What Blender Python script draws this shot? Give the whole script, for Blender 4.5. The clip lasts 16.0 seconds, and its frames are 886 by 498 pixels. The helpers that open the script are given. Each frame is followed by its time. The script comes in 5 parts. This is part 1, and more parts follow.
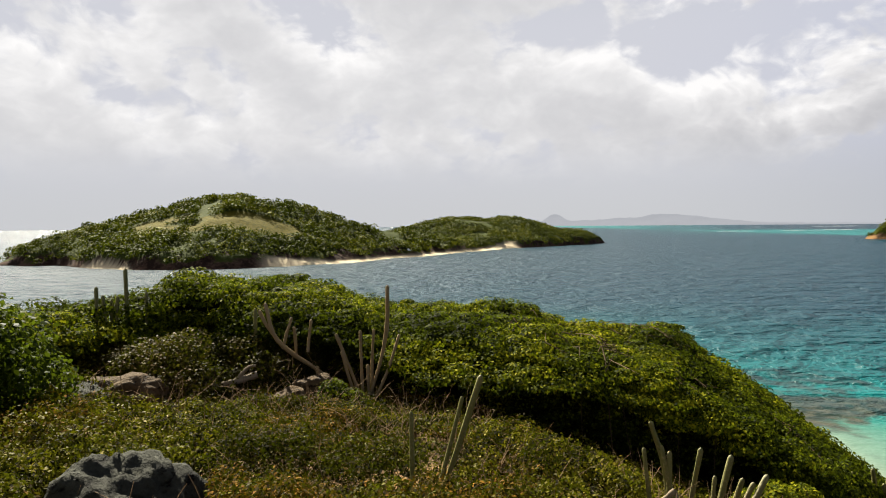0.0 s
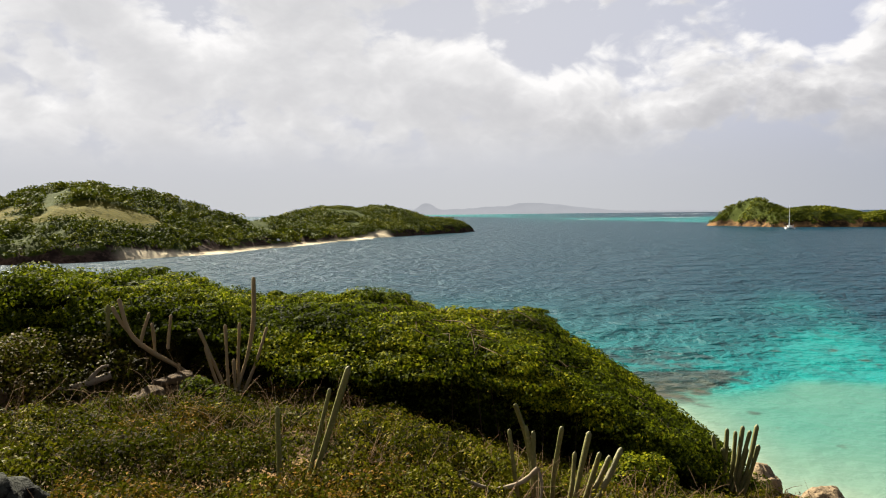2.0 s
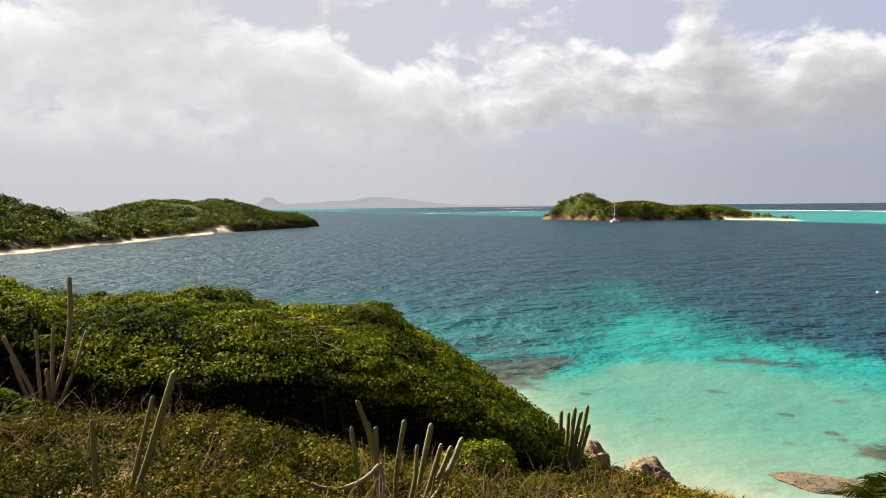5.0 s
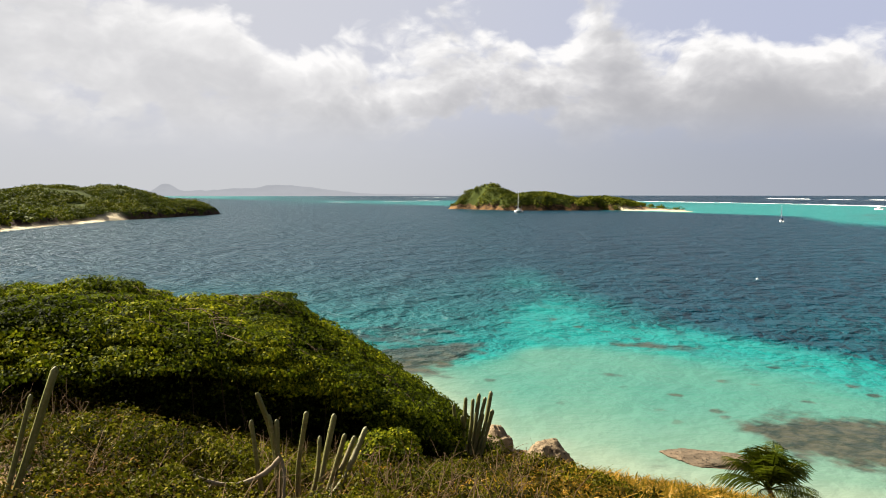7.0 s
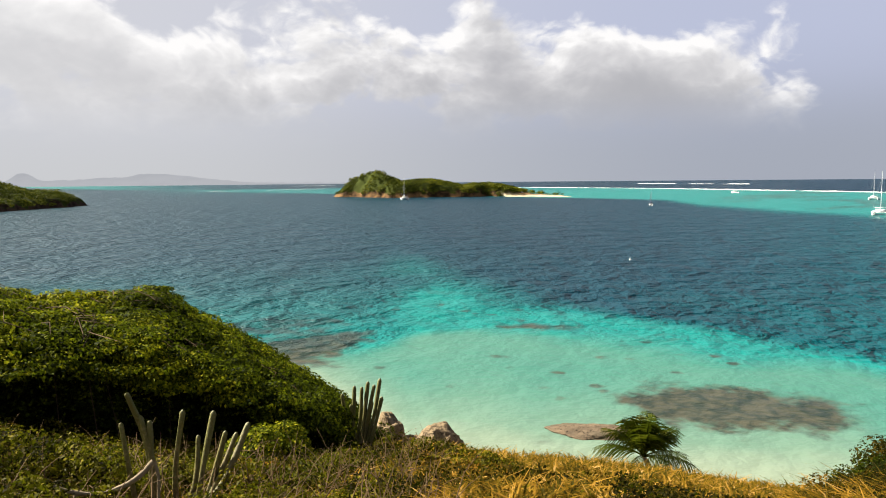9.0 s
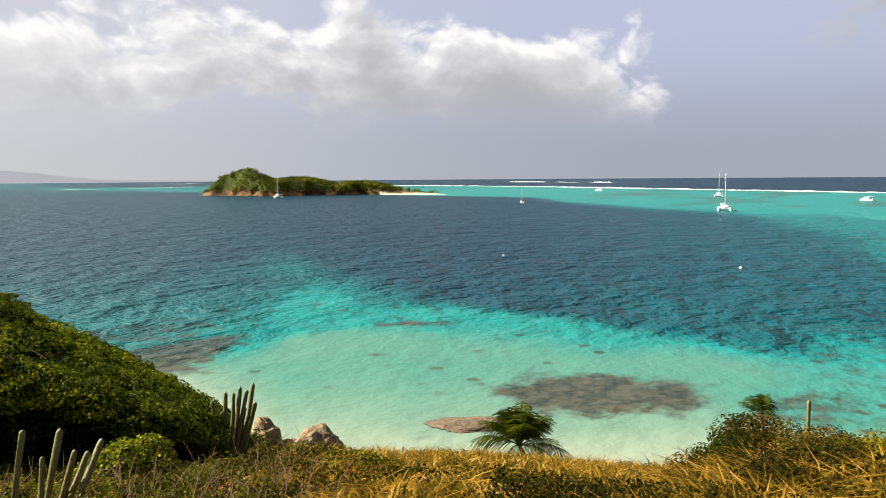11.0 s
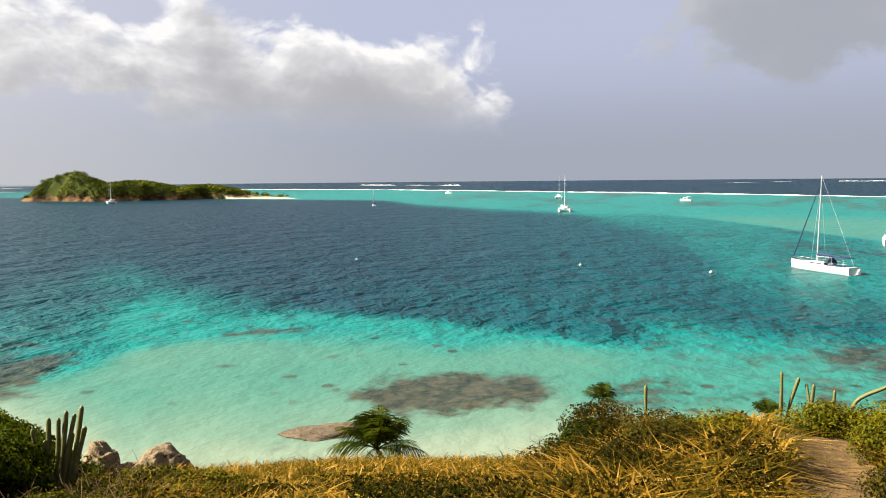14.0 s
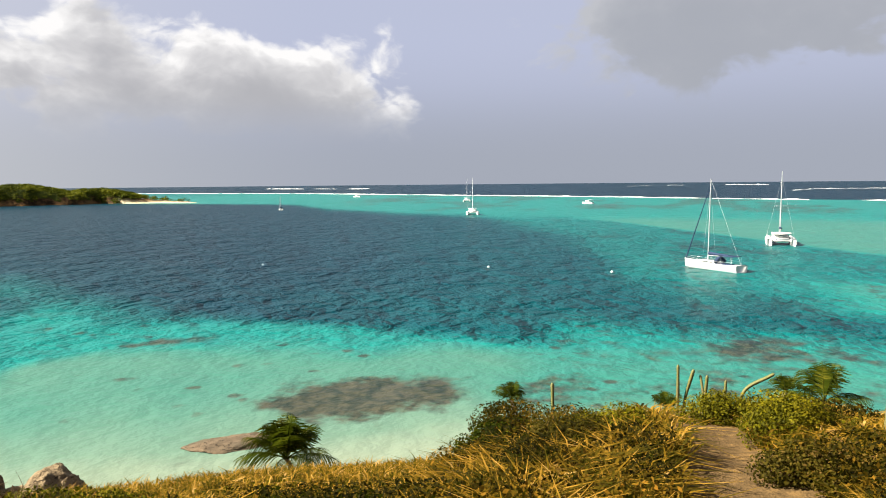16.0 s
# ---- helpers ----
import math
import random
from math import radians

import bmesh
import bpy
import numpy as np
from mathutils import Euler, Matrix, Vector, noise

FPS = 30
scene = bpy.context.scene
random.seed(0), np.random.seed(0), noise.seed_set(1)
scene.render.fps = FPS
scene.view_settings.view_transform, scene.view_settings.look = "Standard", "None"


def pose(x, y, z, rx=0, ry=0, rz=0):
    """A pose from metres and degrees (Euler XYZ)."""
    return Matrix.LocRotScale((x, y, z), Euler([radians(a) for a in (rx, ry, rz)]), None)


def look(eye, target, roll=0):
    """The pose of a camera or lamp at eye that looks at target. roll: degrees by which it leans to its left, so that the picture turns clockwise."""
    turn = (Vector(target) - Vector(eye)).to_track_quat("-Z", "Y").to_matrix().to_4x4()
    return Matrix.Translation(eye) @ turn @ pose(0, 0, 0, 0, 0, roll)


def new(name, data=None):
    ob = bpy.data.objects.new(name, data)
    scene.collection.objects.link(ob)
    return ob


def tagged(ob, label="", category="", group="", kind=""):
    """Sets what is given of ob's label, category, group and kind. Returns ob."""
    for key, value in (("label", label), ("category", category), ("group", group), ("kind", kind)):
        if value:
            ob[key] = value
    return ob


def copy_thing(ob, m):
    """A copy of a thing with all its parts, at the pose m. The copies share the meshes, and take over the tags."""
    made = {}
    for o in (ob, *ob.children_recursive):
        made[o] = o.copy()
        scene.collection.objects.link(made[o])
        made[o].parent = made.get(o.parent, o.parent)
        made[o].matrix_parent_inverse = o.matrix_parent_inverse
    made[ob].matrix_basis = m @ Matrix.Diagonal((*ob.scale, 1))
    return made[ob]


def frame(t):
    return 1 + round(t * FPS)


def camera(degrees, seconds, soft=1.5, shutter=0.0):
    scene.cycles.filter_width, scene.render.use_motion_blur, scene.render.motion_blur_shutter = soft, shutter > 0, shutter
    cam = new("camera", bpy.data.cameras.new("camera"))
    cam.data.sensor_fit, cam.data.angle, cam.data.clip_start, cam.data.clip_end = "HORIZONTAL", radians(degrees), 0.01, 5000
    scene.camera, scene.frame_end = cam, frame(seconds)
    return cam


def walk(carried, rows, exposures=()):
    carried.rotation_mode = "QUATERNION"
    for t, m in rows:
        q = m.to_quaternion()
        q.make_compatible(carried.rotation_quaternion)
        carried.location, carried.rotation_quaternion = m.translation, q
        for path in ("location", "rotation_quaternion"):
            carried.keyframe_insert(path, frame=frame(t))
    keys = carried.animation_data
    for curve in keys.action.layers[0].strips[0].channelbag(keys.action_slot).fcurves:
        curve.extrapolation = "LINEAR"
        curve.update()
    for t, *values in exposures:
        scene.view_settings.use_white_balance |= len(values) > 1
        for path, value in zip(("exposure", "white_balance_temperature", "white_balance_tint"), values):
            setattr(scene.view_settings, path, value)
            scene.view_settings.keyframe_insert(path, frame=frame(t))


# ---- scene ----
cam = camera(64.77, 16.0, soft=1.0)
# seconds, place, pitch, roll, yaw
ROWS = [
    (0.0, -0.000, -0.002, 18.500, -2.05, 0.49, -0.00),
    (0.5, -0.001, -0.028, 18.507, -2.17, 0.44, -2.25),
    (1.0, 0.010, -0.026, 18.501, -2.26, 0.58, -4.77),
    (1.5, 0.022, -0.003, 18.504, -2.26, 0.51, -7.52),
    (2.0, 0.036, 0.028, 18.498, -3.05, 0.69, -10.46),
    (2.5, 0.044, 0.043, 18.490, -3.37, 0.78, -12.89),
    (3.0, 0.061, 0.052, 18.492, -3.24, 1.06, -14.76),
    (3.5, 0.072, 0.071, 18.486, -3.25, 0.69, -16.42),
    (6.0, 0.115, 0.110, 18.484, -4.03, 0.28, -27.49),
    (6.5, 0.119, 0.106, 18.479, -4.24, -0.22, -29.18),
    (7.0, 0.131, 0.121, 18.478, -4.59, 0.03, -30.68),
    (7.5, 0.142, 0.120, 18.476, -4.63, 0.35, -33.01),
    (8.0, 0.154, 0.119, 18.470, -4.94, 0.56, -35.22),
    (8.5, 0.172, 0.138, 18.461, -5.48, 0.41, -37.52),
    (9.0, 0.190, 0.165, 18.455, -5.66, 0.51, -40.00),
    (9.5, 0.203, 0.169, 18.448, -5.82, 0.81, -42.44),
    (10.0, 0.225, 0.190, 18.442, -5.93, 0.65, -45.06),
    (12.5, 0.399, 0.315, 18.385, -5.64, 0.74, -56.34),
    (13.0, 0.433, 0.337, 18.372, -5.59, 0.83, -58.04),
    (13.5, 0.434, 0.344, 18.378, -5.55, 0.49, -59.97),
    (14.0, 0.429, 0.337, 18.384, -5.72, 0.52, -62.20),
    (14.5, 0.444, 0.337, 18.381, -5.89, 0.87, -64.63),
    (15.0, 0.449, 0.329, 18.372, -5.86, 0.49, -66.39),
    (15.5, 0.457, 0.334, 18.361, -5.72, 0.67, -68.12),
    (16.0, 0.467, 0.338, 18.361, -5.49, 0.53, -69.64),
]
walk(cam, [(t, pose(x, y, z, 90 + pitch, roll, yaw)) for t, x, y, z, pitch, roll, yaw in ROWS])

# ---- sky and sun ----
SUN_AZ, SUN_EL = -28.0, 40.0     # degrees right of +y, and up


class Nodes:
    """Short hand for building a node tree."""

    def __init__(self, tree):
        self.tree = tree
        tree.nodes.clear()

    def put(self, socket, value):
        if isinstance(value, bpy.types.NodeSocket):
            self.tree.links.new(value, socket)
        elif isinstance(value, (tuple, list)) and len(value) == 3 and socket.type == "RGBA":
            socket.default_value = (*value, 1)
        else:
            socket.default_value = value

    def add(self, kind, ins=None, **props):
        node = self.tree.nodes.new(kind)
        for key, value in props.items():
            setattr(node, key, value)
        for key, value in (ins or {}).items():
            self.put(node.inputs[key], value)
        return node

    def math(self, op, a, b=0.0, c=0.0, clamp=False):
        return self.add("ShaderNodeMath", {0: a, 1: b, 2: c}, operation=op, use_clamp=clamp).outputs[0]

    def vec(self, op, a, b=(0, 0, 0)):
        return self.add("ShaderNodeVectorMath", {0: a, 1: b}, operation=op).outputs[0]

    def span(self, x, a, b, lo=0.0, hi=1.0, smooth=True):
        return self.add("ShaderNodeMapRange", {0: x, 1: a, 2: b, 3: lo, 4: hi}, interpolation_type="SMOOTHSTEP" if smooth else "LINEAR").outputs[0]

    def mix(self, fac, a, b, blend="MIX"):
        node = self.add("ShaderNodeMix", data_type="RGBA", blend_type=blend)
        self.put(node.inputs[0], fac), self.put(node.inputs[6], a), self.put(node.inputs[7], b)
        return node.outputs[2]

    def noise(self, vector, scale, detail=4.0, rough=0.55, distort=0.0):
        return self.add("ShaderNodeTexNoise", {"Vector": vector, "Scale": scale, "Detail": detail, "Roughness": rough, "Distortion": distort}).outputs[0]

    def ramp(self, fac, stops):
        node = self.add("ShaderNodeValToRGB", {0: fac})
        el = node.color_ramp.elements
        while len(el) < len(stops):
            el.new(0.5)
        for e, (at, col) in zip(el, stops):
            e.position, e.color = at, (*col, 1)
        return node.outputs[0]


CLOUDS = (   # heaps and gaps: bearing, height, half-widths (degrees), amount
    (37, 8.4, 13, 4.6, 0.50), (43, 11.5, 3.5, 2.5, 0.26), (54.5, 9.2, 4.4, 3.0, 0.50), (49, 6.4, 7, 2.4, 0.36), (61, 6.0, 7, 1.7, 0.32), (22, 10, 9, 5, 0.34),
    (31, 12, 4, 4, 0.26), (37, 13.5, 2.4, 2.2, -0.34), (9, 15, 4, 2.4, -0.42), (92, 14.5, 12, 5.0, 0.95), (89, 9, 5, 3.4, 0.50), (101, 11, 6, 3.4, 0.45))


def make_world():
    world = bpy.data.worlds.new("sky")
    world.use_nodes = True
    scene.world = world
    n = Nodes(world.node_tree)
    sky = n.add("ShaderNodeTexSky", sky_type="NISHITA", sun_disc=False, sun_elevation=radians(SUN_EL), sun_rotation=radians(SUN_AZ), air_density=1.2, dust_density=2.5)
    way = n.add("ShaderNodeTexCoord").outputs["Generated"]
    xyz = n.add("ShaderNodeSeparateXYZ", {0: way})
    up = xyz.outputs[2]
    az = n.math("ARCTAN2", xyz.outputs[0], xyz.outputs[1])
    el = n.math("ARCSINE", up)
    blue = n.mix(1.0, sky.outputs[0], (0.050, 0.050, 0.055), "MULTIPLY")
    veil = n.mix(n.span(az, 0.2, 1.1), (0.64, 0.65, 0.71), n.mix(n.span(up, 0.0, 0.20), (0.38, 0.41, 0.50), (0.50, 0.54, 0.70)))
    clear = n.mix(n.span(up, 0.25, 0.60), veil, blue)

    def density(side, rise):
        """How much cloud stands at a bearing and height, shifted by side and rise (radians)."""
        a, e = n.math("ADD", az, side), n.math("ADD", el, rise)
        at = n.add("ShaderNodeCombineXYZ", {0: a, 1: n.math("MULTIPLY", e, 1.5), 2: 0.37}).outputs[0]
        bent = n.vec("ADD", at, n.vec("MULTIPLY", n.vec("SUBTRACT", n.add("ShaderNodeTexNoise", {"Vector": at, "Scale": 8.0, "Detail": 4.0}).outputs[1], (0.5, 0.5, 0.5)), (0.09, 0.09, 0.0)))
        mass = n.math("MULTIPLY", n.math("SUBTRACT", n.noise(bent, 4.6, 8.0, 0.58), 0.5), 2.3)
        puff = n.add("ShaderNodeTexVoronoi", {"Vector": bent, "Scale": 11.0, "Detail": 3.0, "Roughness": 0.55, "Smoothness": 0.35}, feature="SMOOTH_F1").outputs[0]
        d = n.math("ADD", mass, n.math("MULTIPLY", n.math("SUBTRACT", 0.62, puff), 0.42))
        d = n.math("ADD", d, n.math("ADD", n.span(az, radians(34), radians(8), 0.02, 0.46), n.span(az, radians(62), radians(72), 0.0, -0.22)))
        d = n.math("ADD", d, n.span(el, radians(18), radians(40), 0.0, -0.22))
        for ca, ce, wa, we, gain in CLOUDS:
            u = n.math("MULTIPLY", n.math("SUBTRACT", a, radians(ca)), 1 / radians(wa))
            q = n.math("MULTIPLY", n.math("SUBTRACT", e, radians(ce)), 1 / radians(we))
            d = n.math("ADD", d, n.math("MULTIPLY", n.math("EXPONENT", n.math("MULTIPLY", n.math("ADD", n.math("MULTIPLY", u, u), n.math("MULTIPLY", q, q)), -1.0)), gain))
        return d

    here = density(0.0, 0.0)
    thick = n.math("MAXIMUM", density(-0.014, 0.020), 0.0)
    thick = n.math("ADD", thick, n.math("MULTIPLY", n.math("MAXIMUM", density(-0.040, 0.060), 0.0), 0.9))
    cover = n.math("MULTIPLY", n.span(here, -0.05, 0.24), n.span(up, 0.04, 0.12))
    lit = n.math("EXPONENT", n.math("MULTIPLY", thick, n.span(az, radians(12), radians(36), -1.7, -2.7)))
    lit = n.math("MULTIPLY", lit, n.span(az, radians(68), radians(80), 1.0, 0.22))
    shade = n.mix(n.span(az, radians(5), radians(38)), (0.60, 0.60, 0.62), (0.45, 0.45, 0.48))
    shade = n.mix(n.span(az, radians(66), radians(78)), shade, (0.40, 0.42, 0.475))
    cloud = n.mix(lit, shade, (1.0, 0.985, 0.98))
    sky_all = n.mix(cover, clear, cloud)
    haze = n.span(up, 0.0, 0.14, 0.85, 0.0)
    sky_all = n.mix(haze, sky_all, n.mix(n.span(az, 0.2, 1.2), (0.59, 0.60, 0.615), (0.38, 0.41, 0.48)))
    back = n.add("ShaderNodeBackground", {0: sky_all, 1: 0.25})
    n.tree.links.new(back.outputs[0], n.add("ShaderNodeOutputWorld").inputs[0])


make_world()
sun = new("sun", bpy.data.lights.new("sun", "SUN"))
sun.data.energy, sun.data.angle, sun.data.color = 5.0, radians(0.6), (1.0, 0.92, 0.76)
sun.matrix_world = look((0, 0, 100), Vector((0, 0, 100)) - Vector((math.sin(radians(SUN_AZ)) * math.cos(radians(SUN_EL)), math.cos(radians(SUN_AZ)) * math.cos(radians(SUN_EL)), math.sin(radians(SUN_EL)))))
scene.view_settings.exposure = 2.0

# ---- materials ----
def material(name):
    mat = bpy.data.materials.new(name)
    mat.use_nodes = True
    n = Nodes(mat.node_tree)
    return mat, n


def finish(n, shader):
    n.tree.links.new(shader, n.add("ShaderNodeOutputMaterial").inputs[0])


def principled(n, **ins):
    return n.add("ShaderNodeBsdfPrincipled", {k.replace("_", " "): v for k, v in ins.items()}).outputs[0]


def bump(n, height, strength=0.5, distance=0.02):
    return n.add("ShaderNodeBump", {"Height": height, "Strength": strength, "Distance": distance}).outputs[0]


def leaf_material(name, stops, rough=0.55, glow=0.38, patch=0.35):
    """Leaves: one shade per leaf, patches of fresher growth, light through the blade."""
    mat, n = material(name)
    geo = n.add("ShaderNodeNewGeometry")
    pos = geo.outputs["Position"]
    rnd = geo.outputs["Random Per Island"]
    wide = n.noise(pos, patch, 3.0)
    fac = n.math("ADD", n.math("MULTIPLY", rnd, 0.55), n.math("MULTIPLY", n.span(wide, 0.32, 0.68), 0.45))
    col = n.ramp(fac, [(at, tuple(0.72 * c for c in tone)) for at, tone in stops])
    vein = n.noise(pos, 60.0, 2.0)
    col = n.mix(n.span(vein, 0.35, 0.7, 0.0, 0.25), col, (0.03, 0.035, 0.006))
    face = principled(n, Base_Color=col, Roughness=rough, Specular_IOR_Level=0.03)
    thru = n.add("ShaderNodeBsdfTranslucent", {0: n.mix(0.4, col, (0.12, 0.16, 0.006))}).outputs[0]
    finish(n, n.add("ShaderNodeMixShader", {0: glow, 1: face, 2: thru}).outputs[0])
    return mat


def plain(name, col, rough=0.5, metallic=0.0, dirt=(0.5, 0.5, 0.5), amount=0.25, scale=6.0, relief=0.1, sheen=None):
    """A surface with grain and soft stains."""
    mat, n = material(name)
    pos = n.add("ShaderNodeTexCoord").outputs["Object"]
    a, b = n.noise(pos, scale, 5.0), n.noise(pos, scale * 9, 3.0)
    col = n.mix(n.math("MULTIPLY", n.span(a, 0.4, 0.75), amount), col, tuple(c * d for c, d in zip(col, dirt)))
    col = n.mix(n.span(b, 0.3, 0.7, 0.0, amount * 0.6), col, n.mix(1.0, col, (0.7, 0.7, 0.7), "MULTIPLY"))
    finish(n, principled(n, Base_Color=col, Roughness=rough, Metallic=metallic, Specular_IOR_Level=(0.08 if rough > 0.6 else 0.4) if sheen is None else sheen, Normal=bump(n, b, relief, 0.01)))
    return mat


# vine and scrub stops: shade and sunlit contrast put into the random leaf colours
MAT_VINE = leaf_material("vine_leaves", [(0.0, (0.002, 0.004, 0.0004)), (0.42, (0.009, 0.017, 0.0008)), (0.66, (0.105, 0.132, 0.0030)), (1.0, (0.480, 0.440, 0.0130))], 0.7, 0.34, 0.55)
MAT_BUSH = leaf_material("dark_leaves", [(0.0, (0.008, 0.020, 0.0022)), (0.5, (0.022, 0.045, 0.0034)), (1.0, (0.056, 0.084, 0.0045))])
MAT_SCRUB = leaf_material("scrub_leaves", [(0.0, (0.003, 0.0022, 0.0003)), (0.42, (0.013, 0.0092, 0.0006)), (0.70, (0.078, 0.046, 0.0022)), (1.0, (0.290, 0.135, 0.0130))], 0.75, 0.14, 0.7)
MAT_OLIVE = leaf_material("olive_leaves", [(0.0, (0.017, 0.019, 0.0010)), (0.4, (0.071, 0.066, 0.0027)), (0.75, (0.170, 0.145, 0.0045)), (1.0, (0.300, 0.220, 0.0130))], 0.55, 0.22, 0.8)
MAT_DRY = leaf_material("dry_shrub_leaves", [(0.0, (0.007, 0.005, 0.0010)), (0.4, (0.026, 0.020, 0.0022)), (0.75, (0.080, 0.058, 0.0055)), (1.0, (0.152, 0.080, 0.0240))], 0.6, 0.2, 0.8)
MAT_GRASS = leaf_material("dry_grass", [(0.0, (0.030, 0.030, 0.0039)), (0.35, (0.082, 0.060, 0.0050)), (0.62, (0.300, 0.165, 0.0130)), (0.82, (0.580, 0.320, 0.0480)), (1.0, (0.800, 0.520, 0.1900))], 0.6, 0.45, 2.2)
MAT_WOOD = leaf_material("woodland_leaves", [(0.0, (0.008, 0.013, 0.0012)), (0.5, (0.066, 0.084, 0.0048)), (1.0, (0.235, 0.225, 0.0110))], 0.65, 0.15, 0.05)
MAT_FROND = leaf_material("palm_leaflets", [(0.0, (0.014, 0.024, 0.0030)), (0.6, (0.045, 0.062, 0.0050)), (1.0, (0.190, 0.175, 0.0190))], 0.4, 0.25, 1.0)
MAT_FROND_DRY = leaf_material("dead_leaflets", [(0.0, (0.30, 0.16, 0.03)), (1.0, (0.5, 0.30, 0.06))], 0.6, 0.2, 1.0)
MAT_TWIG = plain("grey_twigs", (0.13, 0.085, 0.045), 0.85, dirt=(0.5, 0.45, 0.4), amount=0.5, scale=8)
MAT_VINE_STEM = plain("vine_stems", (0.075, 0.052, 0.028), 0.9, dirt=(0.5, 0.45, 0.4), amount=0.5, scale=8)
# near-black core colour: the shade in the thicket's gaps is painted in
MAT_CORE_SHADE = plain("thicket_core_shade", (0.006, 0.007, 0.002), 1.0, sheen=0.0, dirt=(0.6, 0.5, 0.4), amount=0.5, scale=1.5)
MAT_WHITE = plain("white_gelcoat", (0.62, 0.63, 0.62), 0.25, dirt=(0.85, 0.83, 0.78), amount=0.2, scale=0.8, relief=0.02)
MAT_DARKBLUE = plain("navy_canvas", (0.025, 0.04, 0.08), 0.8, amount=0.3)
MAT_GLASS = plain("tinted_window", (0.02, 0.025, 0.03), 0.12, amount=0.1)
MAT_MAST = plain("mast_alloy", (0.62, 0.63, 0.65), 0.35, 0.6, amount=0.2)
MAT_TRUNK = plain("palm_bark", (0.22, 0.18, 0.14), 0.9, amount=0.5, scale=5, relief=0.5)
MAT_FOAM = plain("foam", (0.70, 0.72, 0.72), 0.7, dirt=(0.8, 0.88, 0.9), amount=0.4, scale=0.3)


def rock_material(name, light, dark, moss=(0.07, 0.075, 0.03), scale=1.0):
    mat, n = material(name)
    pos = n.add("ShaderNodeTexCoord").outputs["Object"]
    a, b, c = n.noise(pos, 1.6 * scale, 6.0, 0.6), n.noise(pos, 14.0 * scale, 6.0, 0.65), n.noise(pos, 0.7 * scale, 3.0)
    col = n.ramp(n.math("ADD", n.math("MULTIPLY", a, 0.6), n.math("MULTIPLY", b, 0.4)), [(0.30, dark), (0.62, light)])
    col = n.mix(n.span(c, 0.52, 0.66, 0.0, 0.7), col, moss)
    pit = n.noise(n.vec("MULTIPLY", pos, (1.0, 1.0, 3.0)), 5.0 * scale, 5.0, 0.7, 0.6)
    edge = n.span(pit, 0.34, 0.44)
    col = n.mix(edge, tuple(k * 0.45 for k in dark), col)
    h = n.math("ADD", n.math("ADD", a, n.math("MULTIPLY", b, 0.5)), n.math("MULTIPLY", edge, 0.25))
    finish(n, principled(n, Base_Color=col, Roughness=0.88, Specular_IOR_Level=0.1, Normal=bump(n, h, 1.0, 0.11 / scale)))
    return mat


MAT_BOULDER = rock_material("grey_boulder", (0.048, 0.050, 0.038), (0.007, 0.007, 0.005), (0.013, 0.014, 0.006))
MAT_SLOPE_ROCK = rock_material("brown_slope_rock", (0.10, 0.066, 0.032), (0.018, 0.013, 0.007), (0.035, 0.030, 0.012))
MAT_REEF = rock_material("brown_reef_rock", (0.15, 0.11, 0.072), (0.045, 0.036, 0.026), (0.08, 0.066, 0.045), 0.6)
MAT_SHORE_ROCK = rock_material("tan_rock", (0.27, 0.20, 0.12), (0.09, 0.065, 0.04), (0.12, 0.09, 0.05), 0.6)


def ground_material():
    """Soil, gravel and litter on the slope, turning to sand near the water."""
    mat, n = material("hillside_soil")
    pos = n.add("ShaderNodeNewGeometry").outputs["Position"]
    z = n.add("ShaderNodeSeparateXYZ", {0: pos}).outputs[2]
    a, b, c = n.noise(pos, 0.6, 5.0), n.noise(pos, 7.0, 6.0, 0.65), n.noise(pos, 40.0, 3.0)
    col = n.ramp(n.math("ADD", n.math("MULTIPLY", a, 0.5), n.math("MULTIPLY", b, 0.5)), [(0.32, (0.030, 0.019, 0.008)), (0.5, (0.10, 0.062, 0.026)), (0.68, (0.25, 0.145, 0.050))])
    col = n.mix(n.span(c, 0.55, 0.7, 0.0, 0.6), col, (0.17, 0.105, 0.045))
    sand = n.span(n.math("ADD", z, n.math("MULTIPLY", a, 1.5)), 1.9, 1.0)
    col = n.mix(sand, col, (0.42, 0.36, 0.24))
    h = n.math("ADD", b, n.math("MULTIPLY", c, 0.5))
    finish(n, principled(n, Base_Color=col, Roughness=0.92, Specular_IOR_Level=0.08, Normal=bump(n, h, 0.7, 0.04)))
    return mat


MAT_GROUND = ground_material()


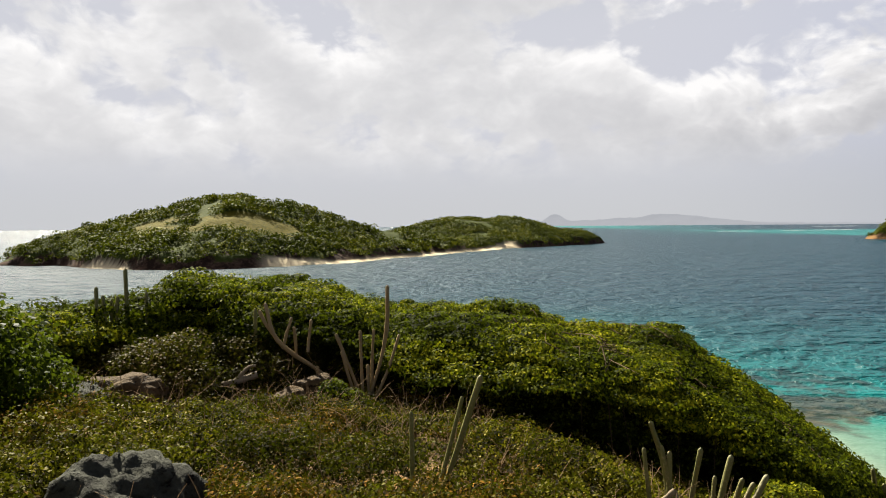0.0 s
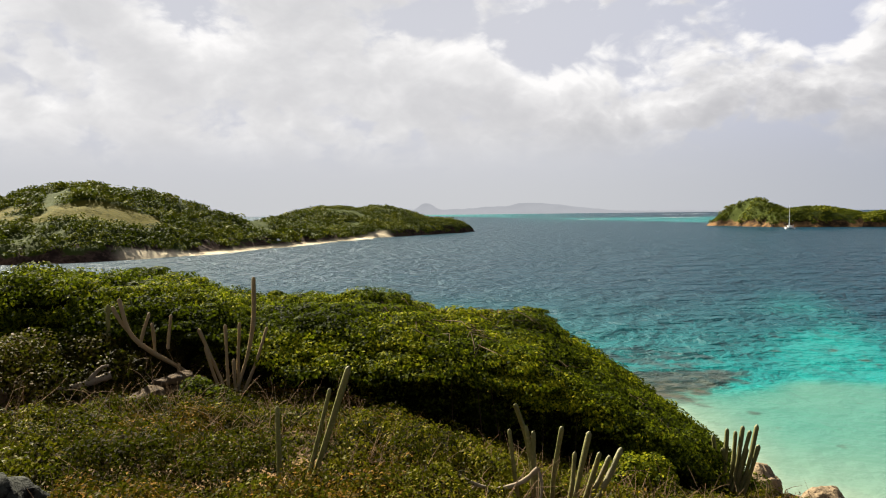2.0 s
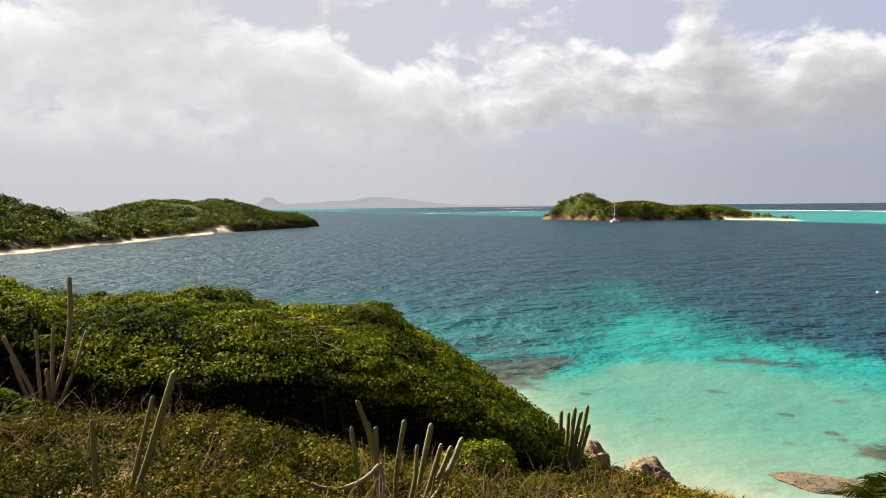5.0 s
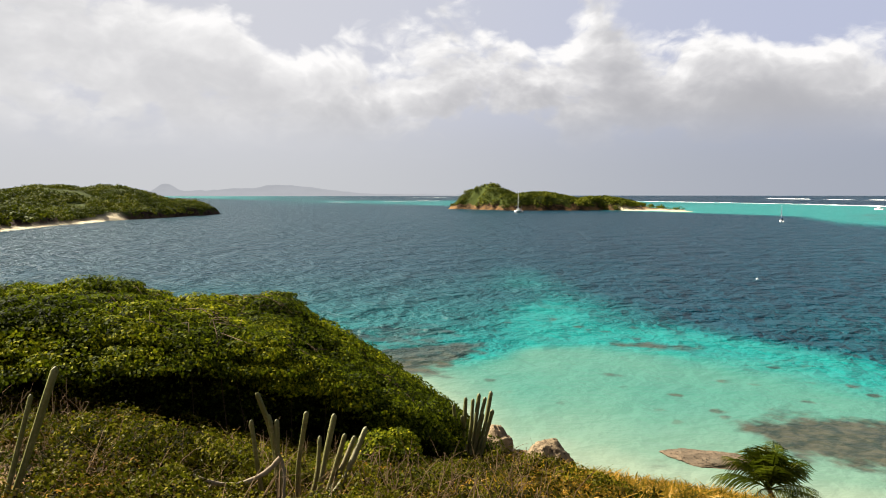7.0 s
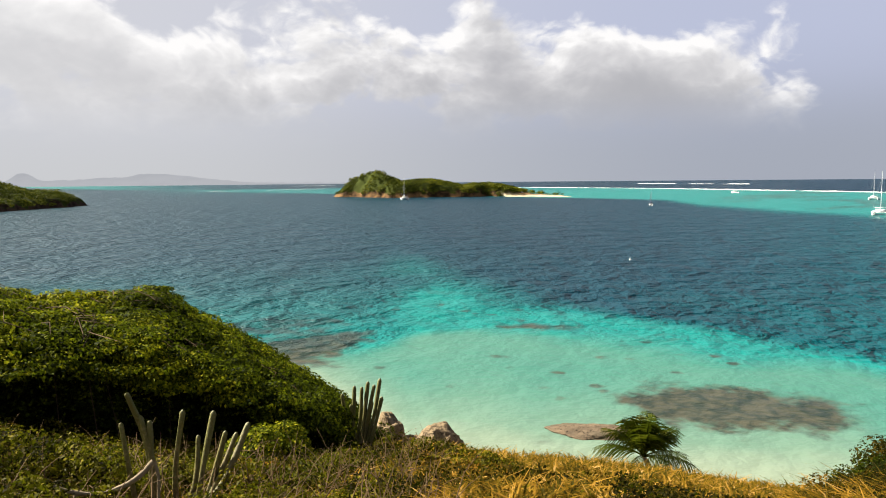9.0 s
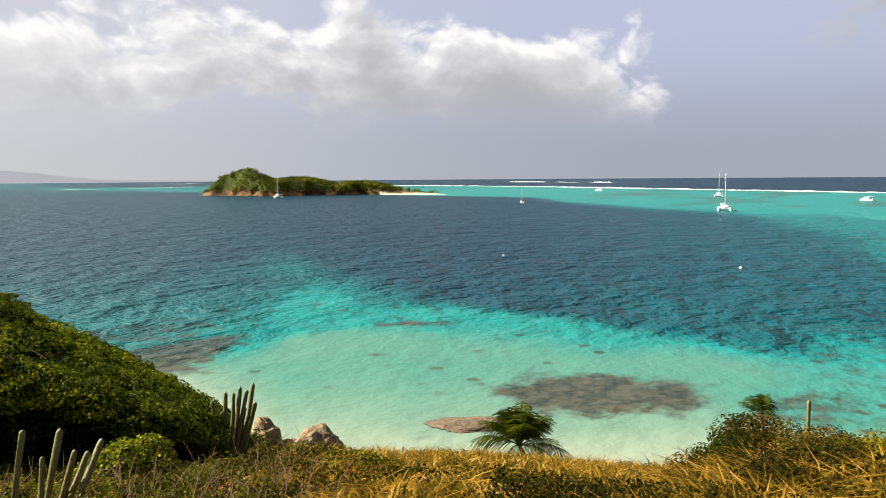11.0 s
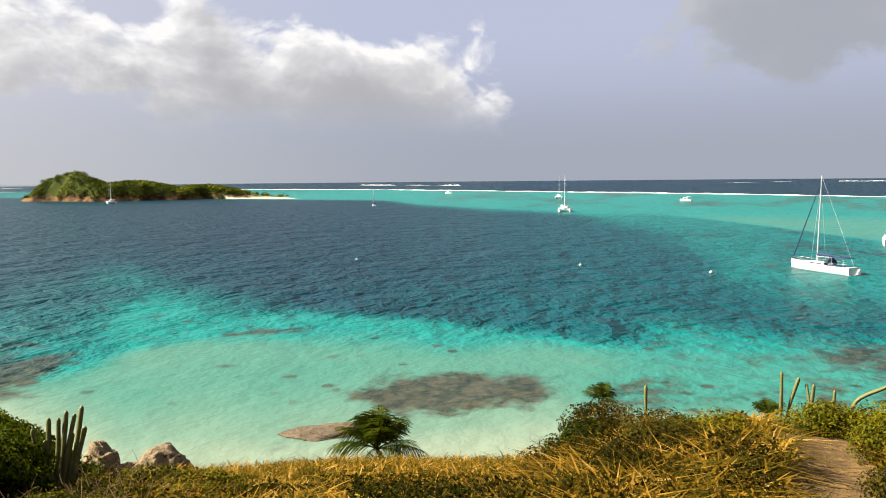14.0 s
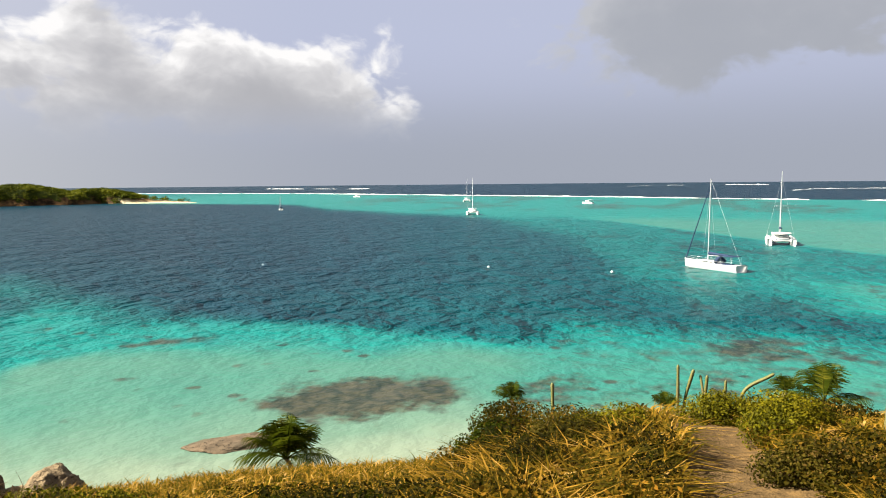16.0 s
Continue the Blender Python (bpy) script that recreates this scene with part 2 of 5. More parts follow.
def water_material():
    """The sea over its bed: the attributes depth (0 shore to 1 deep) and reef say what lies below; ripples on top."""
    mat, n = material("sea_water")
    pos = n.add("ShaderNodeNewGeometry").outputs["Position"]
    depth = n.add("ShaderNodeAttribute", attribute_name="depth").outputs["Fac"]
    reef = n.add("ShaderNodeAttribute", attribute_name="reef").outputs["Fac"]
    far = n.vec("MULTIPLY", pos, (1.0, 1.0, 0.0))
    patch = n.noise(far, 0.055, 5.0, 0.6, 0.4)
    fine = n.noise(far, 0.32, 5.0, 0.6)
    d = n.math("ADD", depth, n.math("MULTIPLY", n.math("SUBTRACT", patch, 0.5), 0.10))
    bed = n.ramp(d, [(0.0, (0.190, 0.210, 0.155)), (0.09, (0.090, 0.154, 0.116)), (0.24, (0.035, 0.126, 0.100)), (0.35, (0.006, 0.128, 0.118)), (0.42, (0.0025, 0.096, 0.096)), (0.60, (0.0006, 0.052, 0.062)), (0.80, (0.0010, 0.026, 0.042)), (1.0, (0.0015, 0.014, 0.028))])
    # corals and weed: broken dark patches
    spot = n.math("ADD", n.math("MULTIPLY", fine, 0.62), n.math("MULTIPLY", patch, 0.38))
    amount = n.span(n.math("ADD", spot, n.math("MULTIPLY", reef, 0.40)), 0.58, 0.76)
    knob = n.add("ShaderNodeTexVoronoi", {"Vector": n.vec("ADD", far, n.vec("MULTIPLY", n.add("ShaderNodeTexNoise", {"Vector": far, "Scale": 0.6}).outputs[1], (2.0, 2.0, 0.0))), "Scale": 0.27}).outputs[0]
    heads = n.math("MULTIPLY", n.span(knob, 0.10, 0.24, 1.0, 0.0), n.math("MULTIPLY", n.span(patch, 0.42, 0.50), n.math("MULTIPLY", n.span(depth, 0.12, 0.24), n.span(depth, 0.58, 0.48))))
    amount = n.math("MAXIMUM", amount, n.math("MULTIPLY", heads, 0.9))
    coral = n.mix(n.span(d, 0.30, 0.60), n.mix(n.span(n.noise(far, 0.75, 6.0, 0.65, 0.6), 0.35, 0.65), (0.010, 0.009, 0.007), (0.048, 0.038, 0.025)), (0.003, 0.026, 0.033))
    col = n.mix(n.math("MULTIPLY", amount, 0.88), bed, coral)
    # waves: wind ripples, chop and a longer swell, steeper where the water is deep
    turn = n.add("ShaderNodeMapping", {"Vector": far, "Rotation": (0, 0, radians(50)), "Scale": (0.88, 1.0, 1.0)}).outputs[0]
    h = n.math("MULTIPLY", n.noise(turn, 1.7, 3.0, 0.6), 0.16)
    for scale, tall in ((0.62, 0.46), (0.24, 0.95), (0.085, 1.7)):
        h = n.math("ADD", h, n.math("MULTIPLY", n.noise(turn, scale, 3.0, 0.55, 0.3), tall))
    calm = n.span(depth, 0.18, 0.62, 0.13, 1.0)
    rel = n.add("ShaderNodeBump", {"Height": h, "Strength": calm, "Distance": 3.2}).outputs[0]
    finish(n, principled(n, Base_Color=col, Roughness=0.30, IOR=1.18, Specular_IOR_Level=0.18, Normal=rel))
    return mat


MAT_WATER = water_material()


def island_material(name, rock_a, rock_b, tree_line=4.0):
    """Earth of an island: bare rock low down and on steep sides, sand on the beaches, grass in the clearings."""
    mat, n = material(name)
    geo = n.add("ShaderNodeNewGeometry")
    pos = geo.outputs["Position"]
    sand = n.add("ShaderNodeAttribute", attribute_name="sand").outputs["Fac"]
    lawn = n.add("ShaderNodeAttribute", attribute_name="lawn").outputs["Fac"]
    a, b = n.noise(pos, 0.12, 5.0), n.noise(pos, 0.7, 5.0, 0.65)
    z = n.add("ShaderNodeSeparateXYZ", {0: pos}).outputs[2]
    col = n.mix(n.span(n.math("ADD", n.math("MULTIPLY", a, 0.6), n.math("MULTIPLY", b, 0.4)), 0.42, 0.60), rock_a, rock_b)
    col = n.mix(n.span(n.math("ADD", z, n.math("MULTIPLY", n.math("SUBTRACT", a, 0.5), 22.0)), tree_line, tree_line + 2.5), col, (0.035, 0.045, 0.008))
    grass = n.mix(n.span(b, 0.3, 0.7), (0.098, 0.082, 0.008), (0.052, 0.049, 0.006))
    col = n.mix(lawn, col, grass)
    col = n.mix(sand, col, n.mix(b, (0.48, 0.41, 0.28), (0.40, 0.33, 0.22)))
    finish(n, principled(n, Base_Color=col, Roughness=0.95, Specular_IOR_Level=0.05, Normal=bump(n, b, 0.6, 0.8)))
    return mat

# ---- mesh helpers ----
rng = np.random.default_rng(7)


def mesh_from(name, verts, faces, mat, smooth=False):
    """A mesh object from arrays: verts (n, 3), faces (m, k)."""
    verts, faces = np.asarray(verts, np.float32), np.asarray(faces, np.int32)
    me = bpy.data.meshes.new(name)
    me.vertices.add(len(verts))
    me.vertices.foreach_set("co", verts.ravel())
    me.loops.add(faces.size)
    me.loops.foreach_set("vertex_index", faces.ravel())
    me.polygons.add(len(faces))
    me.polygons.foreach_set("loop_start", np.arange(0, faces.size, faces.shape[1], dtype=np.int32))
    if smooth:
        me.polygons.foreach_set("use_smooth", np.ones(len(faces), bool))
    me.update(calc_edges=True)
    me.materials.append(mat)
    return new(name, me)


def grid_faces(rows, cols):
    i = np.arange((rows - 1) * cols).reshape(rows - 1, cols)[:, :-1].ravel()
    return np.stack([i, i + 1, i + cols + 1, i + cols], 1)


def attribute(ob, name, values):
    ob.data.attributes.new(name, "FLOAT", "POINT").data.foreach_set("value", np.asarray(values, np.float32))


def lattice(ix, iy, seed):
    h = (ix.astype(np.int64) * 374761393 + iy.astype(np.int64) * 668265263 + seed * 1442695041) & 0xFFFFFFFF
    h = ((h ^ (h >> 13)) * 1274126177) & 0xFFFFFFFF
    return ((h ^ (h >> 16)) & 0xFFFF) / 65535.0


def value_noise(x, y, seed=0):
    ix, iy = np.floor(x), np.floor(y)
    fx, fy = x - ix, y - iy
    fx, fy = fx * fx * (3 - 2 * fx), fy * fy * (3 - 2 * fy)
    a, b = lattice(ix, iy, seed), lattice(ix + 1, iy, seed)
    c, d = lattice(ix, iy + 1, seed), lattice(ix + 1, iy + 1, seed)
    return (a * (1 - fx) + b * fx) * (1 - fy) + (c * (1 - fx) + d * fx) * fy


def fbm(x, y, octaves=4, seed=0):
    total, amp, norm = 0.0, 1.0, 0.0
    for k in range(octaves):
        total, norm = total + amp * value_noise(x * 2 ** k + 17.3 * k, y * 2 ** k - 9.1 * k, seed + k), norm + amp
        amp *= 0.5
    return total / norm


def domes(x, y, cell, seed=0):
    """Rounded crowns side by side: 1 in the middle of a crown, 0 between crowns."""
    gx, gy = x / cell, y / cell
    ix, iy = np.floor(gx), np.floor(gy)
    best = np.full(np.shape(gx), 9.0)
    for dx in (-1, 0, 1):
        for dy in (-1, 0, 1):
            jx, jy = ix + dx, iy + dy
            px, py = jx + lattice(jx, jy, seed), jy + lattice(jx, jy, seed + 5)
            size = 0.75 + 0.5 * lattice(jx, jy, seed + 9)
            best = np.minimum(best, ((gx - px) ** 2 + (gy - py) ** 2) / size)
    return np.sqrt(np.clip(1 - best, 0, 1))


def step(x, a, b):
    t = np.clip((x - a) / (b - a), 0, 1)
    return t * t * (3 - 2 * t)


def polar(x, y):
    return np.degrees(np.arctan2(x, y)), np.hypot(x, y)


def joined(pieces):
    """Several (verts, faces) with the same number of corners, as one."""
    vs, fs, at = [], [], 0
    for v, f in pieces:
        vs.append(np.asarray(v)), fs.append(np.asarray(f) + at)
        at += len(v)
    return np.concatenate(vs), np.concatenate(fs)


def tube(path, radii, sides=6, ribs=0.0, close=True):
    """A tube along a path: verts and quads. ribs: depth of the lengthwise flutes, as a share of the radius."""
    path, radii = np.asarray(path, float), np.asarray(radii, float)
    tang = np.gradient(path, axis=0)
    tang /= np.linalg.norm(tang, axis=1)[:, None] + 1e-9
    ref = np.array((0.31, 0.95, 0.07))
    u = np.cross(tang, ref)
    u /= np.linalg.norm(u, axis=1)[:, None] + 1e-9
    w = np.cross(tang, u)
    ang = np.arange(sides) * 2 * math.pi / sides
    wave = 1 - ribs * (np.arange(sides) % 2)
    ring = u[:, None] * (np.cos(ang) * wave)[None, :, None] + w[:, None] * (np.sin(ang) * wave)[None, :, None]
    v = (path[:, None] + ring * radii[:, None, None]).reshape(-1, 3)
    i = np.arange(sides)
    f = np.concatenate([np.stack([k * sides + i, k * sides + (i + 1) % sides, (k + 1) * sides + (i + 1) % sides, (k + 1) * sides + i], 1) for k in range(len(path) - 1)])
    return v, f


def bend(points, count):
    """A smooth curve through a few points (Catmull-Rom)."""
    p = np.asarray(points, float)
    p = np.concatenate([[2 * p[0] - p[1]], p, [2 * p[-1] - p[-2]]])
    t = np.linspace(0, len(p) - 3 - 1e-6, count)
    k, f = t.astype(int), (t % 1)[:, None]
    a, b, c, d = p[k], p[k + 1], p[k + 2], p[k + 3]
    return 0.5 * (2 * b + (c - a) * f + (2 * a - 5 * b + 4 * c - d) * f ** 2 + (3 * b - a - 3 * c + d) * f ** 3)


# ---- the hill that the camera stands on ----
BEARING = (-180, -60, -30, -15, 0, 12, 22, 30, 37, 48, 62, 75, 88, 100, 130, 180)
REACH = (0, 3, 5, 8, 12, 20, 32)        # metres out along a bearing
RELIEF = (
    (16.9, 17.2, 17.5, 18.0, 18.6, 19.5, 20.0),
    (16.9, 16.8, 16.7, 16.4, 16.0, 14.5, 11.0),
    (16.9, 16.7, 16.5, 16.4, 16.0, 13.8, 10.0),
    (16.9, 16.6, 16.35, 16.25, 16.0, 13.7, 10.5),
    (16.9, 16.6, 16.3, 16.05, 15.5, 13.0, 10.5),
    (16.9, 16.6, 16.3, 15.3, 14.4, 12.5, 10.0),
    (16.9, 16.6, 16.2, 15.0, 13.9, 11.5, 8.0),
    (16.9, 16.5, 16.1, 14.9, 13.4, 10.0, 5.8),
    (16.9, 16.5, 16.0, 15.0, 13.6, 10.4, 5.6),
    (16.9, 16.6, 16.15, 14.7, 13.1, 9.8, 5.2),
    (16.9, 16.6, 16.1, 14.6, 13.0, 9.7, 5.0),
    (16.9, 16.6, 16.15, 15.45, 13.6, 10.0, 5.2),
    (16.9, 16.7, 16.2, 15.75, 14.7, 10.2, 5.4),
    (16.9, 16.7, 16.3, 15.8, 14.8, 10.4, 5.6),
    (16.9, 17.0, 16.9, 16.5, 15.5, 12.5, 8.0),
    (16.9, 17.2, 17.5, 18.0, 18.6, 19.5, 20.0),
)
SHORE = (160, 120, 90, 88, 86, 84, 78, 58, 43.5, 41.0, 41.5, 43, 45, 46, 70, 160)


def ground(x, y):
    """The height of the hillside."""
    x, y = np.asarray(x, float), np.asarray(y, float)
    az, r = polar(x, y)
    table = np.array(RELIEF)
    k = np.clip(np.searchsorted(BEARING, az, "right") - 1, 0, len(BEARING) - 2)
    b = np.array(BEARING, float)
    f = np.clip((az - b[k]) / (b[k + 1] - b[k]), 0, 1)
    f = f * f * (3 - 2 * f)
    d = np.array(REACH, float)
    j = np.clip(np.searchsorted(d, r, "right") - 1, 0, len(d) - 2)
    g = np.clip((r - d[j]) / (d[j + 1] - d[j]), 0, 1)
    z = (table[k, j] * (1 - g) + table[k, j + 1] * g) * (1 - f) + (table[k + 1, j] * (1 - g) + table[k + 1, j + 1] * g) * f
    last = table[k, -1] * (1 - f) + table[k + 1, -1] * f
    shore = np.interp(az, BEARING, SHORE)
    out = last * (1 - (r - 32) / np.maximum(shore - 32, 1))
    z = np.where(r > 32, np.maximum(out, -0.05 * (r - shore) * (r > shore) - 0.02 * (r > shore)), z)
    z = np.where(r > shore, -0.06 * (r - shore), z)
    rough = (fbm(x * 0.8, y * 0.8, 4, 3) - 0.5) * 0.30 * np.clip((r - 1) / 3, 0, 1) + (fbm(x * 0.13, y * 0.13, 3, 8) - 0.5) * 0.6 * np.clip((r - 8) / 10, 0, 1)
    return z + rough * np.clip((shore - r) / 6, 0, 1)


def make_ground():
    az = np.radians(np.concatenate([np.linspace(-180, -46, 40)[:-1], np.linspace(-46, 114, 300), np.linspace(114, 180, 30)[1:]]))
    r = np.concatenate([[0.001], np.geomspace(0.5, 175, 190)])
    a, d = np.meshgrid(az, r)
    x, y = d * np.sin(a), d * np.cos(a)
    ob = mesh_from("ground", np.stack([x, y, ground(x, y)], -1).reshape(-1, 3), grid_faces(len(r), len(az))[:, ::-1], MAT_GROUND, True)
    tagged(ob, "dry stony hillside soil falling to a sandy shore", "ground", kind="structure")


make_ground()


# ---- the sea ----
def sea_bed(x, y):
    """How deep the water looks (0 to 1) and how much coral lies in it (0 to 1)."""
    wx = x + (fbm(x * 0.05, y * 0.05, 3, 21) - 0.5) * 12
    wy = y + (fbm(x * 0.05, y * 0.05, 3, 31) - 0.5) * 12
    az, r = polar(x, y)
    waz, wr = polar(wx, wy)
    shore = np.interp(az, BEARING, SHORE)
    off = r - shore
    # sandy shelf of the bay, a bright band, then the drop
    inner = np.interp(y, (0, 24, 35, 48, 62, 66, 69), (77, 75, 69, 66, 60, 50, 38)) + 7 * (fbm(x * 0.09, y * 0.09, 3, 15) - 0.5)
    edge = np.interp(y, (-20, 0, 15, 32, 52, 72, 95, 130), (81, 79, 77, 79, 79, 76, 84, 97)) + 5 * (fbm(x * 0.07, y * 0.07, 3, 5) - 0.5)
    shelf = 0.02 + 0.20 * step(off, 1, 24) + 0.15 * step(x, inner - 9, inner + 5)
    deep = 0.90 - 0.06 * step(az, 40, 5) - 0.20 * step(az, 48, 78)
    soft = 9 * step(y, 50, 80)
    fall = 0.80 * step(x, edge - 3 - soft, edge + 4 + soft) + 0.20 * step(x, edge, edge + 60)
    depth = shelf + (deep - shelf) * fall
    # left of the bay the drop is gentler
    slow = np.interp(r + 16 * (fbm(x * 0.04, y * 0.04, 3, 25) - 0.5), (60, 72, 84, 100, 125, 170, 260), (0.26, 0.36, 0.46, 0.54, 0.68, 0.80, 0.84))
    k = step(waz, 40, 34) * step(wr, 66, 78)
    depth = depth * (1 - k) + slow * k
    # murky shallows over weed
    murk = step(wy, 26, 14) * step(wx, 55, 61) * step(wx, 100, 84)
    depth = depth * (1 - 0.8 * murk) + 0.30 * 0.8 * murk
    # lagoon on the far right: paler water behind the barrier
    line = np.interp(wy, (-60, 0, 12, 38, 105, 180), (95, 100, 116, 200, 330, 400))
    lag = step(wx, line - 10, line + 40) * step(wy, 210, 90)
    depth = depth * (1 - lag) + (0.46 + 0.10 * (fbm(x * 0.02, y * 0.02, 3, 44) - 0.5)) * lag
    pale_line = np.interp(y, (-90, -40, -23, 1, 33, 83, 140), (165, 188, 213, 258, 309, 379, 520))
    pale = step(x, pale_line - 3, pale_line + 10)
    depth = depth * (1 - pale) + (0.27 + 0.10 * step(y, 10, 110)) * pale
    south = step(y, -6, -26) * step(x, 96, 112) * step(x, 150, 132)
    depth = depth * (1 - south) + 0.33 * south
    # turquoise strip inside the barrier, further round to the left
    near = np.interp(waz, (50, 57, 60, 66, 75), (640, 560, 430, 360, 310))
    strip = step(r, near, near * 1.25) * step(az, 40, 52)
    depth = depth * (1 - strip) + 0.36 * strip
    strip = step(r, 900, 1300) * step(az, 12, 25) * step(az, 56, 46)
    depth = depth * (1 - strip * 0.6) + 0.48 * strip * 0.6
    bar = np.interp(az, (20, 42, 57, 70, 84, 92, 98, 120), (1700, 1730, 1296, 957, 795, 716, 683, 600))
    sea = step(r, bar, bar + 25) * step(az, 10, 30)
    depth = depth * (1 - sea) + 0.97 * sea
    # coral heads
    def blob(cx, cy, rx, ry, turn=0):
        c, s = math.cos(radians(turn)), math.sin(radians(turn))
        u, v = ((wx - cx) * c + (wy - cy) * s) / rx, (-(wx - cx) * s + (wy - cy) * c) / ry
        return np.clip(1.5 - np.hypot(u, v) * 1.1, 0, 1)
    reef = np.maximum.reduce([blob(55.0, 30.0, 5.5, 8.0, 40), blob(37.5, 68, 7.5, 10.5, -35), blob(84, -8, 7, 9) * 0.62, blob(60, 14, 6, 5) * 0.35, blob(66, 58, 3, 7, 35) * 0.40, blob(73, 45, 4, 5) * 0.42, blob(41, 82, 8, 10) * 0.45])
    reef = np.maximum(reef, 0.24 * murk)
    reef = np.maximum(reef, 0.16 * k)
    reef = np.maximum(reef, 0.36 * lag * (1 - pale) * step(fbm(x * 0.03, y * 0.03, 3, 77), 0.42, 0.6))
    reef = np.maximum(reef, 0.42 * step(fbm(x * 0.012, y * 0.03, 3, 88), 0.52, 0.62) * step(r, 380, 450) * step(az, 55, 65) * (1 - sea))
    return depth, reef


def make_sea():
    az = np.radians(np.concatenate([np.linspace(-180, -46, 30)[:-1], np.linspace(-46, 114, 420), np.linspace(114, 180, 16)[1:]]))
    r = np.geomspace(30, 4900, 300)
    a, d = np.meshgrid(az, r)
    x, y = (d * np.sin(a)).ravel(), (d * np.cos(a)).ravel()
    ob = mesh_from("water", np.stack([x, y, 0 * x], -1), grid_faces(len(r), len(az))[:, ::-1], MAT_WATER, True)
    depth, reef = sea_bed(x, y)
    attribute(ob, "depth", depth), attribute(ob, "reef", reef)
    tagged(ob, "rippled tropical sea, turquoise shallows, dark reefs and blue deeps", "sea", kind="structure")


make_sea()


# ---- leaves ----
def leaf_quads(p, nrm, length, width, spread=0.8, droop=0.15):
    """Folded leaf blades (four corners each) at the places p that face about along nrm."""
    count = len(p)
    n = nrm + rng.normal(0, spread, (count, 3))
    n /= np.linalg.norm(n, axis=1)[:, None] + 1e-9
    d = np.cross(n, rng.normal(0, 1, (count, 3)))
    d[:, 2] -= droop
    d /= np.linalg.norm(d, axis=1)[:, None] + 1e-9
    s = np.cross(n, d)
    ln = (length * rng.uniform(0.65, 1.35, count))[:, None]
    wd = ln * (width * rng.uniform(0.8, 1.2, count))[:, None]
    up = n * ln * 0.10
    v = np.stack([p - d * ln * 0.5, p + s * wd * 0.5 + up, p + d * ln * 0.5, p - s * wd * 0.5 + up], 1)
    return v.reshape(-1, 3), np.arange(count * 4).reshape(-1, 4)


def gradient(fn, x, y, e=0.12):
    gx, gy = (fn(x + e, y) - fn(x - e, y)) / (2 * e), (fn(x, y + e) - fn(x, y - e)) / (2 * e)
    n = np.stack([-gx, -gy, np.ones_like(gx)], 1)
    size = np.linalg.norm(n, axis=1)
    return n / size[:, None], size


def sample_sector(az0, az1, r0, r1, count):
    """Places in a sector, evenly dense as seen from its middle."""
    az = np.radians(rng.uniform(az0, az1, count))
    r = np.exp(rng.uniform(math.log(r0), math.log(r1), count))
    return r * np.sin(az), r * np.cos(az)


# ---- the vine-covered thicket that runs down to the sea ----
CREST_AZ = (-36, -28, -24, -20, -15, -12, -8.5, -5, 2, 5, 7.2, 10, 14, 18, 20, 22.3, 24.3, 26.6, 29.2, 31.4, 34)
CREST_EL = (-7.2, -6.9, -6.0, -3.6, -4.9, -4.4, -5.5, -6.9, -7.4, -6.9, -7.4, -8.7, -8.7, -8.5, -9.9, -11.3, -12.8, -14.6, -16.5, -18.2, -20.5)
CREST_R = (12, 13, 13, 13, 15, 16, 16, 16, 16, 16, 16, 16, 16, 17, 19, 22, 25, 27, 25, 18, 15)
FOOT_AZ = (-36, -20, -8, 0, 8, 15, 22, 27, 31, 34)
FOOT_R = (10.0, 11.2, 11.2, 10.6, 10.0, 10.1, 10.5, 10.8, 11.2, 13.0)
LIP_EL = (-8.0, -7.0, -7.9, -9.4, -10.6, -12.6, -14.8, -16.6, -18.4, -21.0)     # the brow of the leaves over the dark front


def lip(az):
    """The thicket's front edge at a bearing: distance, and height of the leafy brow above it."""
    r = np.interp(az, FOOT_AZ, FOOT_R) - 0.5
    return r, 18.5 + r * np.tan(np.radians(np.interp(az, FOOT_AZ, LIP_EL)))


def layers(az, r):
    """Wind-combed tiers of foliage, drawn out along the slope."""
    u = np.radians(az) * 14
    return 0.62 * domes(u * 0.45 + r * 0.15, r, 1.7, 3) + 0.40 * domes(u * 0.42, r * 1.1, 0.80, 13) + 0.14 * domes(u, r, 0.34, 15)


def thicket(x, y):
    """The height of the thicket's leafy top; far below the ground where there is none."""
    az, r = polar(x, y)
    crest = np.interp(az, CREST_AZ, CREST_R)
    top = 18.5 + crest * np.tan(np.radians(np.interp(az, CREST_AZ, CREST_EL))) - 0.16
    front, brow = lip(az)
    front = front + (fbm(x * 0.9, y * 0.9, 2, 51) - 0.5) * 0.9
    t = np.clip((r - front) / np.maximum(crest - front, 0.5), 0, 1)
    z = brow - 0.22 + (top - brow + 0.22) * t + 0.25 * np.sin(np.pi * t)
    z = z - 0.30 * (1 - np.clip((r - front) / 0.7, 0, 1)) ** 2
    z = z + layers(az, r) - 0.86
    z = np.where(r > crest, z - (r - crest) * 0.42, z)
    gone = (r < front) | (az < -37) | (az > 34.5) | (r > 46)
    return np.where(gone, ground(x, y) - 0.6, z)


def clump_leaves(centre, radius, per, length, width=0.6, squash=0.6, spread=0.45):
    """Leaves over the upper sides of many small crowns, none below: light tops over dark hollows."""
    count = len(centre) * per
    k = np.repeat(np.arange(len(centre)), per)
    d = rng.normal(0, 1, (count, 3))
    d[:, 2] = np.abs(d[:, 2]) - 0.25
    d /= np.linalg.norm(d, axis=1)[:, None]
    p = centre[k] + d * radius[k, None] * (rng.uniform(0.55, 1.0, count) ** 0.4)[:, None] * (1, 1, squash)
    return leaf_quads(p, d + (0, 0, 0.45), length[k], width, spread)


